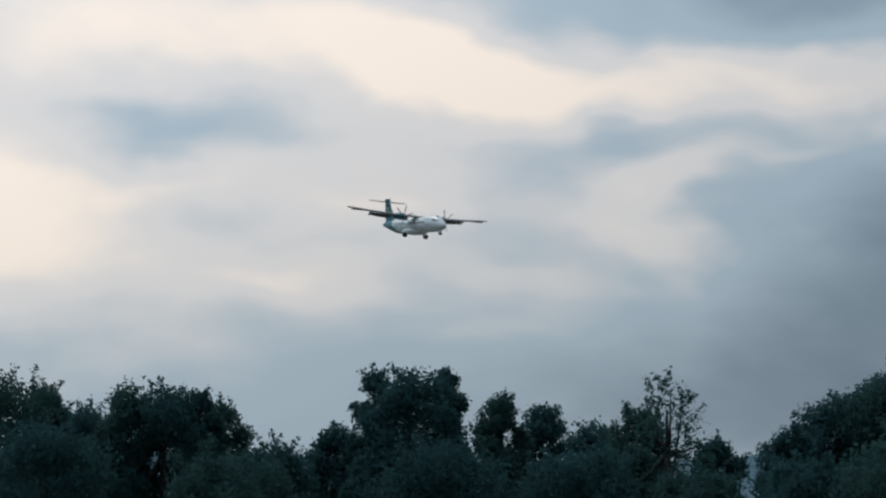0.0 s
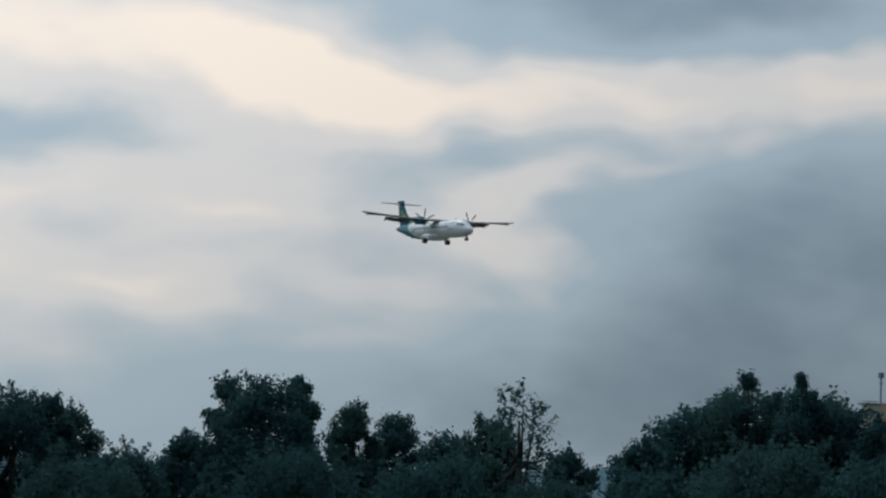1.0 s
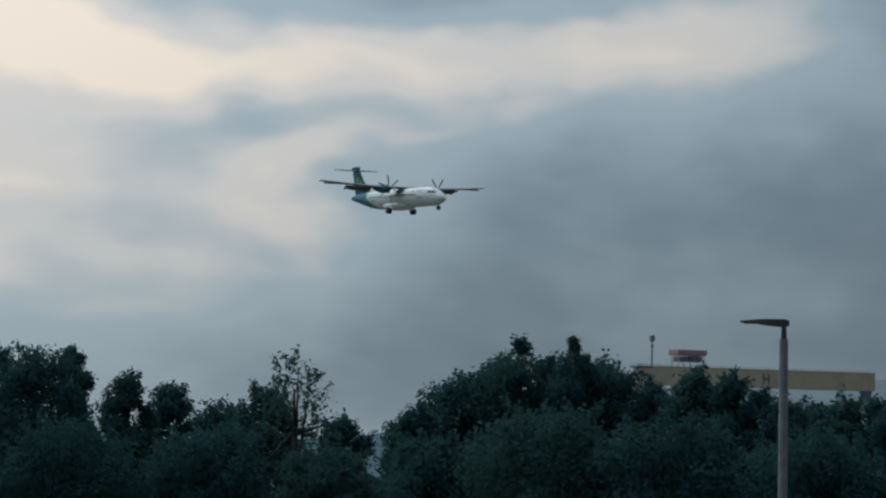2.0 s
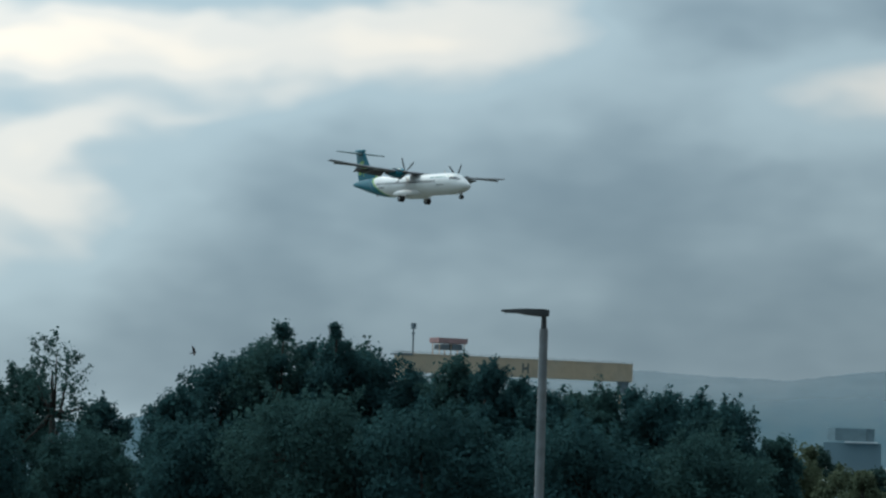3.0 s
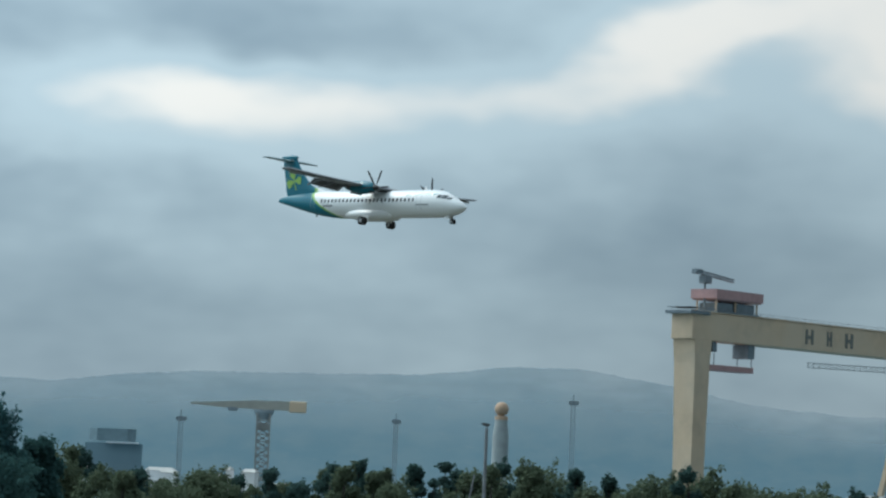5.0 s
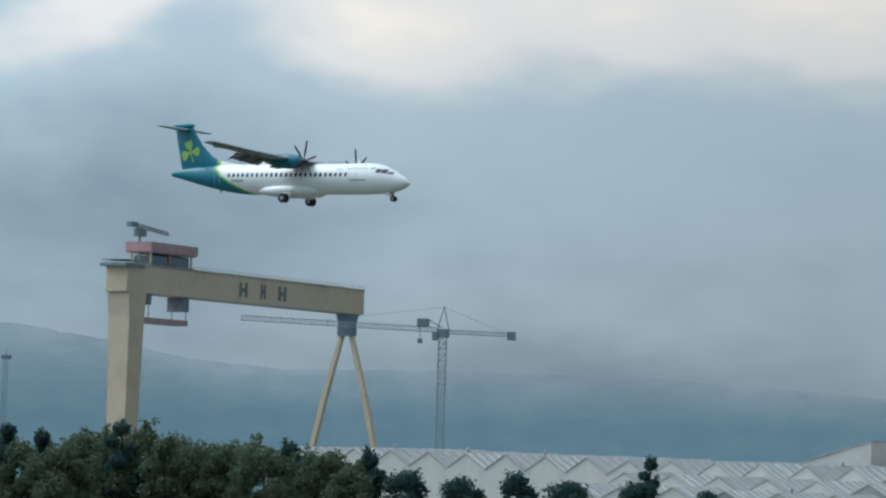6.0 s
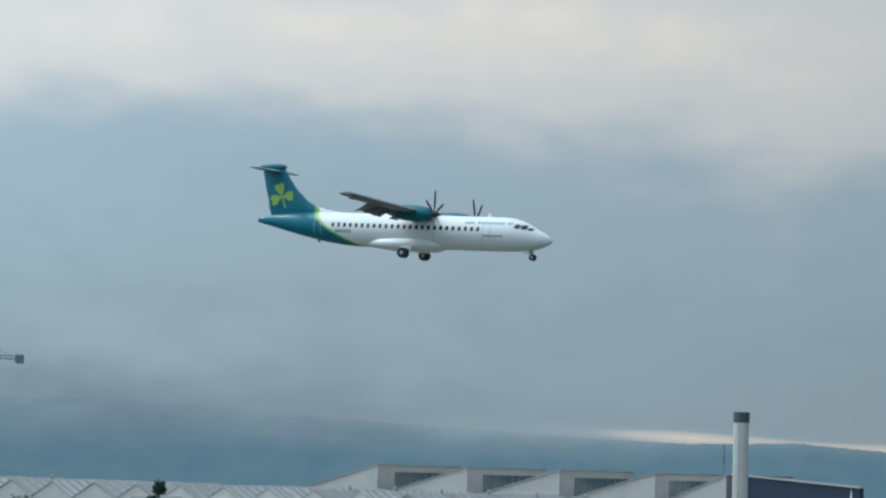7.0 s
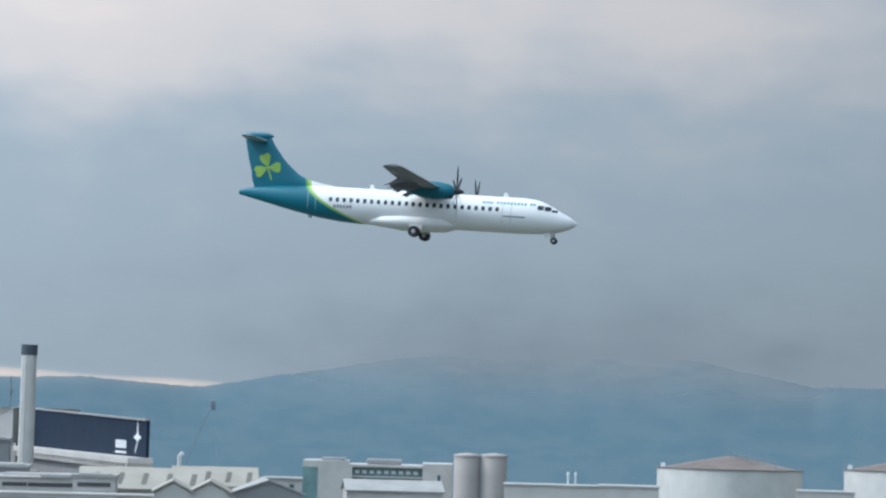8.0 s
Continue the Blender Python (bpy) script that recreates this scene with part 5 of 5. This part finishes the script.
def half_height(x):
    """Belly and crown of the fuselage at a station x metres from the nose (x < 0), and half width."""
    s = -x
    top = float(np.interp(s, (0, 0.25, 0.7, 1.3, 1.9, 2.6, 3.3, 4.2, 19, 22, 25, 26.5, 27.17), (-0.40, -0.08, 0.18, 0.46, 0.80, 1.14, 1.32, 1.40, 1.40, 1.38, 1.12, 0.92, 0.72)))
    bot = float(np.interp(s, (0, 0.25, 0.7, 1.3, 2.2, 3.5, 5, 17.2, 18.6, 20.5, 23, 25.5, 27.17), (-0.40, -0.66, -0.90, -1.10, -1.28, -1.37, -1.40, -1.40, -1.34, -1.10, -0.62, -0.02, 0.36)))
    wide = float(np.interp(s, (0, 0.25, 0.7, 1.3, 2.2, 3.2, 4.4, 17.5, 20, 23, 25.5, 27.17), (0.03, 0.30, 0.62, 0.92, 1.22, 1.38, 1.43, 1.43, 1.28, 0.82, 0.38, 0.10)))
    return top, bot, wide


def skin_y(x, z):
    """Half width of the skin at a station and height."""
    top, bot, wide = half_height(x)
    c, h = (top + bot) / 2, (top - bot) / 2
    return wide * math.sqrt(max(0.0, 1 - ((z - c) / h) ** 2))


def patch(x0, x1, z0, z1, side, proud=0.012, nx=2, nz=3, round_=0.0):
    """A piece that lies on the fuselage skin between two stations and two heights."""
    bm = bmesh.new()
    grid = []
    for i in range(nx + 1):
        row = []
        for j in range(nz + 1):
            fx, fz = i / nx, j / nz
            inset = round_ * (z1 - z0) * (abs(2 * fx - 1) ** 4)
            z = (z0 + inset) + (z1 - z0 - 2 * inset) * fz
            x = x0 + (x1 - x0) * fx
            row.append(bm.verts.new((x, side * (skin_y(x, z) + proud), z)))
        grid.append(row)
    for i in range(nx):
        for j in range(nz):
            bm.faces.new((grid[i][j], grid[i + 1][j], grid[i + 1][j + 1], grid[i][j + 1]))
    ext = bmesh.ops.extrude_face_region(bm, geom=list(bm.faces))
    for v in ext["geom"]:
        if isinstance(v, bmesh.types.BMVert):
            v.co.y -= side * (proud + 0.01)
    bmesh.ops.recalc_face_normals(bm, faces=bm.faces)
    return bm


AIRFOIL = ((1.0, 0.0), (0.7, 0.055), (0.4, 0.09), (0.15, 0.08), (0.03, 0.035), (0.0, 0.0), (0.03, -0.025), (0.15, -0.045), (0.4, -0.05), (0.7, -0.025))


def wing_panel(stations):
    """A wing skin over stations (leading edge x, y, z, chord)."""
    return loft([[(x - c * fx, y, z + c * fz) for fx, fz in AIRFOIL] for x, y, z, c in stations])


def wheel(parent, x, y, z, r, w):
    tyre = loft([[(x + q * math.cos(2 * math.pi * i / 20), y + s, z + q * math.sin(2 * math.pi * i / 20)) for i in range(20)]
                 for q, s in ((r * 0.55, -w / 2), (r * 0.9, -w / 2), (r, -w * 0.3), (r, w * 0.3), (r * 0.9, w / 2), (r * 0.55, w / 2))])
    hub = loft([[(x + q * math.cos(2 * math.pi * i / 16), y + s, z + q * math.sin(2 * math.pi * i / 16)) for i in range(16)]
                for q, s in ((r * 0.3, -w * 0.52), (r * 0.54, -w * 0.46), (r * 0.54, w * 0.46), (r * 0.3, w * 0.52))])
    ob = part("wheel", tyre, TYRE, parent, "black rubber tyre", True)
    part("hub", hub, HUB, ob, "grey alloy hub")
    return ob


def aircraft():
    plane = thing("aircraft", "white twin-propeller airliner with teal tail, landing gear down", "aircraft", pose(0, 400, 60))
    stations = [0, 0.06, 0.25, 0.5, 0.8, 1.3, 1.8, 2.3, 2.8, 3.4, 4.2, 6, 9, 12, 15, 17.2, 18, 18.8, 19.6, 20.5, 21.5, 22.5, 23.5, 24.5, 25.5, 26.5, 27.17]
    rings = []
    for s in stations:
        top, bot, wide = half_height(-s)
        rings.append(ring(-s, 0, (top + bot) / 2, max(wide, 0.03), max((top - bot) / 2, 0.03), 40))
    body = part("fuselage", loft(rings), LIVERY, plane, "white fuselage, teal aft of a lime band", True)
    # fin with its curved dorsal fillet
    fin = []
    for z, lead, trail, thick in ((0.7, -19.4, -25.9, 0.10), (1.36, -19.0, -26.1, 0.20), (1.6, -20.6, -26.2, 0.26), (1.85, -21.7, -26.25, 0.27), (2.25, -22.5, -26.3, 0.26), (3.2, -23.6, -26.6, 0.24), (4.4, -24.55, -26.9, 0.2), (5.1, -24.95, -27.05, 0.18), (5.26, -25.25, -27.05, 0.08)):
        c = lead - trail
        fin.append([(lead - c * fx, thick * fy / 0.09 * 0.5, z) for fx, fy in ((0, 0), (0.06, 0.05), (0.25, 0.085), (0.5, 0.09), (0.8, 0.05), (1, 0.006), (1, -0.006), (0.8, -0.05), (0.5, -0.09), (0.25, -0.085), (0.06, -0.05))])
    fin_ob = part("fin", loft(fin), LIVERY, plane, "teal swept tail fin", True)
    # emblem of three leaves and a stem, on both sides
    for side in (-1, 1):
        bm = bmesh.new()
        half = ((0.0, 0.03), (0.22, 0.13), (0.45, 0.29), (0.70, 0.44), (0.93, 0.50), (1.12, 0.44), (1.22, 0.29), (1.21, 0.13), (1.10, 0.0))
        outline = list(half) + [(u, -v) for u, v in half[-2::-1]]
        for k, (a, size) in enumerate(((112, 0.92), (206, 0.92), (3, 0.84))):
            c, q = math.cos(radians(a)), math.sin(radians(a))
            bm.faces.new([bm.verts.new((-24.95 + size * (u * c - v * q), side * (0.145 + 0.002 * k), 2.62 + size * (u * q + v * c))) for u, v in outline])
        bm.faces.new([bm.verts.new((-24.95 + u, side * 0.153, 2.62 + v)) for u, v in ((-0.05, 0.0), (0.06, 0.0), (0.22, -0.45), (0.42, -0.98), (0.30, -1.0), (0.10, -0.5))])
        bmesh.ops.triangulate(bm, faces=bm.faces)
        part("emblem", bm, LIME, fin_ob, "lime green three-leaved emblem")
    # tailplane on top of the fin, with its fairing
    for side in (-1, 1):
        st = [(-25.15, 0.0, 4.70, 1.6), (-25.2, side * 0.5, 4.70, 1.55), (-25.45, side * 3.5, 4.72, 1.0), (-25.65, side * 3.7, 4.72, 0.7)]
        tp = part("tailplane", wing_panel(st), TAIL_GREY, plane, "grey tailplane half on top of the fin", True)
        part("elevator_seam", box(-26.42, -26.38, min(side * 0.5, side * 3.3), max(side * 0.5, side * 3.3), 4.715, 4.76), SEAM, tp)
    part("tail_fairing", loft([ring(x, 0, 5.1, w, h, 14) for x, w, h in ((-24.7, 0.03, 0.03), (-25.0, 0.2, 0.2), (-25.6, 0.27, 0.27), (-26.4, 0.25, 0.25), (-27.05, 0.16, 0.16), (-27.3, 0.05, 0.05))]), TEAL, plane, "teal bullet fairing", True)
    # wing: flat centre, tapered outer panels, lowered flaps
    for side in (-1, 1):
        st = [(-10.15, 0, 1.42, 2.57), (-10.15, side * 5.4, 1.46, 2.57), (-10.6, side * 9.6, 1.70, 2.05), (-11.1, side * 13.2, 1.98, 1.60), (-11.35, side * 13.65, 2.05, 1.1)]
        wing = part("wing", wing_panel(st), WING_GREY, plane, "grey-bottomed high wing", True)
        for a, b in (((1.6, 3.3)), ((4.9, 9.2))):
            def flap_st(y):
                c = np.interp(y, (0, 5.4, 9.6, 13.1), (2.57, 2.57, 2.05, 1.6))
                le = np.interp(y, (0, 5.4, 9.6, 13.1), (-10.15, -10.15, -10.57, -11.05))
                zz = np.interp(y, (0, 5.4, 9.6, 13.1), (1.42, 1.46, 1.66, 1.9))
                x0, z0 = le - c * 0.86, zz - 0.08
                prof = ((0, 0.03), (0.12, 0.09), (0.6, 0.05), (1, 0), (0.6, -0.02), (0.12, -0.05))
                q = radians(32)
                L = c * 0.42
                return [(x0 - L * (fx * math.cos(q)) + L * fz * math.sin(q), side * y, z0 - L * fx * math.sin(q) + L * fz * math.cos(q)) for fx, fz in prof]
            part("flap", loft([flap_st(a), flap_st((a + b) / 2), flap_st(b)]), FLAP_GREY, wing, "dark lowered flap")
        for y in (2.2, 5.6, 7.4, 9.0):
            z = float(np.interp(y, (0, 5.4, 9.6), (1.42, 1.46, 1.62)))
            part("flap_fairing", loft([ring(x, side * y, z - 0.16 - dz, r, r * 1.5, 10) for x, r, dz in ((-11.2, 0.02, 0), (-11.7, 0.08, 0.02), (-12.5, 0.1, 0.12), (-13.2, 0.07, 0.34), (-13.5, 0.02, 0.45))]), WING_GREY, wing, "", True)
        part("aileron_seam", box(-11.97, -11.93, min(side * 9.8, side * 13), max(side * 9.8, side * 13), 1.64, 1.84), SEAM, wing)
        # engine nacelle, with intake
        prof = ((-8.95, 0.22, 0.22, -0.16), (-9.1, 0.36, 0.40, -0.18), (-9.5, 0.50, 0.58, -0.18), (-10.4, 0.56, 0.68, -0.16), (-11.7, 0.52, 0.62, -0.10), (-12.8, 0.40, 0.40, 0.04), (-13.6, 0.14, 0.16, 0.18))
        nac = part("nacelle", loft([ring(x, side * 4.05, 1.40 + dz, ry, rz, 22) for x, ry, rz, dz in prof]), TEAL, plane, "teal engine nacelle under the wing", True)
        part("intake", loft([ring(x, side * 4.05, 0.82, a, b, 14) for x, a, b in ((-9.1, 0.26, 0.10), (-9.2, 0.30, 0.14), (-9.9, 0.30, 0.16))]), BLADE, nac, "dark air intake", True)
        part("exhaust", loft([ring(x, side * 4.52, 1.28, a, a, 12) for x, a in ((-11.9, 0.16), (-12.3, 0.2), (-12.55, 0.18))]), FLAP_GREY, nac, "", True)
        # propeller, six blades round a pointed spinner
        prop = part("propeller", loft([ring(x, 0, 0, r, r, 16) for x, r in ((0.55, 0.01), (0.42, 0.12), (0.2, 0.23), (-0.05, 0.27), (-0.2, 0.27))]), BLADE, plane, "black six-bladed propeller", True)
        prop.matrix_basis = pose(-8.82, side * 4.05, 1.24)
        bl = []
        for r, c, tw in ((0.2, 0.12, 60), (0.45, 0.2, 52), (0.9, 0.3, 40), (1.4, 0.3, 30), (1.8, 0.24, 25), (1.96, 0.1, 22)):
            q = radians(tw)
            bl.append([(c * f * math.sin(q) + g * math.cos(q), c * f * math.cos(q) - g * math.sin(q), r) for f, g in ((-0.3, 0), (0, 0.018), (0.3, 0), (0, -0.018))])
        for k in range(6):
            b = part("blade", loft(bl), BLADE, prop)
            b.matrix_basis = pose(0, 0, 0, 60 * k)
        PROPS.append((prop, side))
        # cabin windows
        for k in range(25):
            x = -6.1 - 0.553 * k
            part("window", patch(x - 0.13, x + 0.13, 0.12, 0.48, side, 0.008, 4, 3, 0.12), PANE, body)
        # flight deck panes
        for x0, x1, z0, z1 in ((-3.0, -2.52, 0.44, 0.82), (-2.46, -1.98, 0.40, 0.78), (-1.92, -1.5, 0.34, 0.56)):
            part("cockpit_window", patch(x0, x1, z0, z1, side, 0.01, 4, 3, 0.1), PANE, body, "dark flight deck pane")
        # doors drawn by their seams
        for x0, x1, z0, z1 in ((-5.7, -5.0, -0.75, 0.75), (-21.3, -20.6, -0.55, 0.95)):
            d = bmesh.new()
            for a, b, c2, e in ((x0, x0 + 0.04, z0, z1), (x1 - 0.04, x1, z0, z1)):
                tmp = patch(a, b, c2, e, side, 0.006, 1, 6)
                me = bpy.data.meshes.new("seam")
                tmp.to_mesh(me)
                tmp.free()
                d.from_mesh(me)
            part("door_seam", d, SEAM, body)
        # writing as bars: title, small title, registration
        for x0, count, step, wide, z0, z1, mat_ in ((-7.3, 4, 0.22, 0.15, 0.72, 0.90, LETTERS), (-6.2, 9, 0.27, 0.17, 0.72, 0.94, LETTERS), (-3.6, 2, 0.24, 0.18, 0.74, 0.94, LETTERS), (-5.6, 1, 1.7, 1.7, -0.26, -0.16, LETTERS_GREY), (-19.1, 6, 0.26, 0.16, -0.34, -0.08, LETTERS_GREY)):
            for k in range(count):
                part("lettering_bar", patch(x0 + k * step, x0 + k * step + wide, z0, z1, side, 0.006, 3, 2), mat_, body)
        # main gear: leg, two wheels, open door
        y = side * 2.05
        leg = bmesh.new()
        add_bar(leg, (-12.2, side * 1.35, -1.3), (-12.37, y, -1.84), 0.09, 0.08, 10)
        add_bar(leg, (-12.75, side * 1.3, -1.4), (-12.42, y * 0.97, -1.76), 0.05, 0.05, 8)
        add_bar(leg, (-12.37, y - 0.3, -1.86), (-12.37, y + 0.3, -1.86), 0.07, 0.07, 10)
        gear = part("main_gear", leg, STRUT, plane, "grey main landing gear leg")
        for dy in (-0.22, 0.22):
            wheel(gear, -12.37, y + dy, -1.86, 0.43, 0.24)
        part("gear_door", box(-12.85, -11.85, side * 1.72 - 0.02, side * 1.72 + 0.02, -1.7, -1.3, 0.02), PLANE_WHITE, gear, "white open gear door")
    # belly sponson that holds the main gear
    pod = []
    for x, w, h, z in ((-9.3, 0.25, 0.05, -1.1), (-9.6, 0.9, 0.3, -1.12), (-10.4, 1.45, 0.52, -1.12), (-12, 1.66, 0.62, -1.1), (-13.8, 1.66, 0.6, -1.1), (-15.2, 1.4, 0.46, -1.08), (-16.3, 0.8, 0.3, -1.1), (-16.9, 0.2, 0.1, -1.15)):
        pod.append(ring(x, 0, z, w, h, 28, 0.8))
    part("sponson", loft(pod), PLANE_WHITE, plane, "white belly fairing round the main gear", True)
    for side in (-1, 1):
        part("landing_light", box(-9.86, -9.78, side * 0.86 - 0.16, side * 0.86 + 0.16, -1.2, -0.98, 0.02), PANE, plane, "dark landing light lens")
    # nose gear
    leg = bmesh.new()
    add_bar(leg, (-1.75, 0, -1.1), (-1.72, 0, -1.78), 0.07, 0.05, 10)
    add_bar(leg, (-2.5, 0, -1.25), (-1.75, 0, -1.5), 0.035, 0.035, 8)
    add_bar(leg, (-1.72, -0.22, -1.78), (-1.72, 0.22, -1.78), 0.04, 0.04, 8)
    gear = part("nose_gear", leg, STRUT, plane, "grey nose landing gear leg")
    for dy in (-0.16, 0.16):
        wheel(gear, -1.72, dy, -1.78, 0.26, 0.15)
    for side in (-1, 1):
        part("gear_door", box(-2.5, -1.95, side * 0.3 - 0.015, side * 0.3 + 0.015, -1.52, -1.15, 0.01), PLANE_WHITE, gear, "white open gear door")
    # aerials
    for x, z in ((-5.5, 1.4), (-16.2, 1.4)):
        part("aerial", loft([[(x, -0.02, z), (x + 0.02, 0.02, z), (x - 0.4, 0.02, z), (x - 0.4, -0.02, z)], [(x - 0.15, -0.01, z + 0.35), (x - 0.15, 0.01, z + 0.35), (x - 0.4, 0.01, z + 0.35), (x - 0.4, -0.01, z + 0.35)]]), PLANE_WHITE, plane)
    part("tail_skid", box(-21.4, -21.1, -0.05, 0.05, -1.15, -0.85, 0.02), STRUT, plane)
    return plane


PROPS = []
PLANE = aircraft()


def flight_pose(x, y, z, heading, pitch, bank):
    h, p = radians(heading), radians(pitch + TRIM)
    fw = Vector((math.sin(h) * math.cos(p), math.cos(h) * math.cos(p), math.sin(p)))
    lf = Vector((-math.cos(h), math.sin(h), 0))
    up = fw.cross(lf)
    b = radians(bank)
    lf, up = lf * math.cos(b) + up * math.sin(b), up * math.cos(b) - lf * math.sin(b)
    m = Matrix((fw, lf, up)).transposed().to_4x4()
    m.translation = Vector((x, y, z + EYE.z)) - 0.46 * up
    return m


def motions():
    walk(PLANE, [(t, flight_pose(*r)) for t, *r in FLIGHT])
    rows = []
    for t, az, el in BIRD_WAY:
        m = pose(0, 0, 0, 50, -15, -12)
        m.translation = spot(az, 220, height(el, 220))
        rows.append((t, m))
    walk(BIRD, rows)
    for prop, side in PROPS:
        rows = [(k / 10, pose(-8.82, side * 4.05, 1.24, 37 * k + 11 * side)) for k in range(81)]
        walk(prop, rows)


motions()
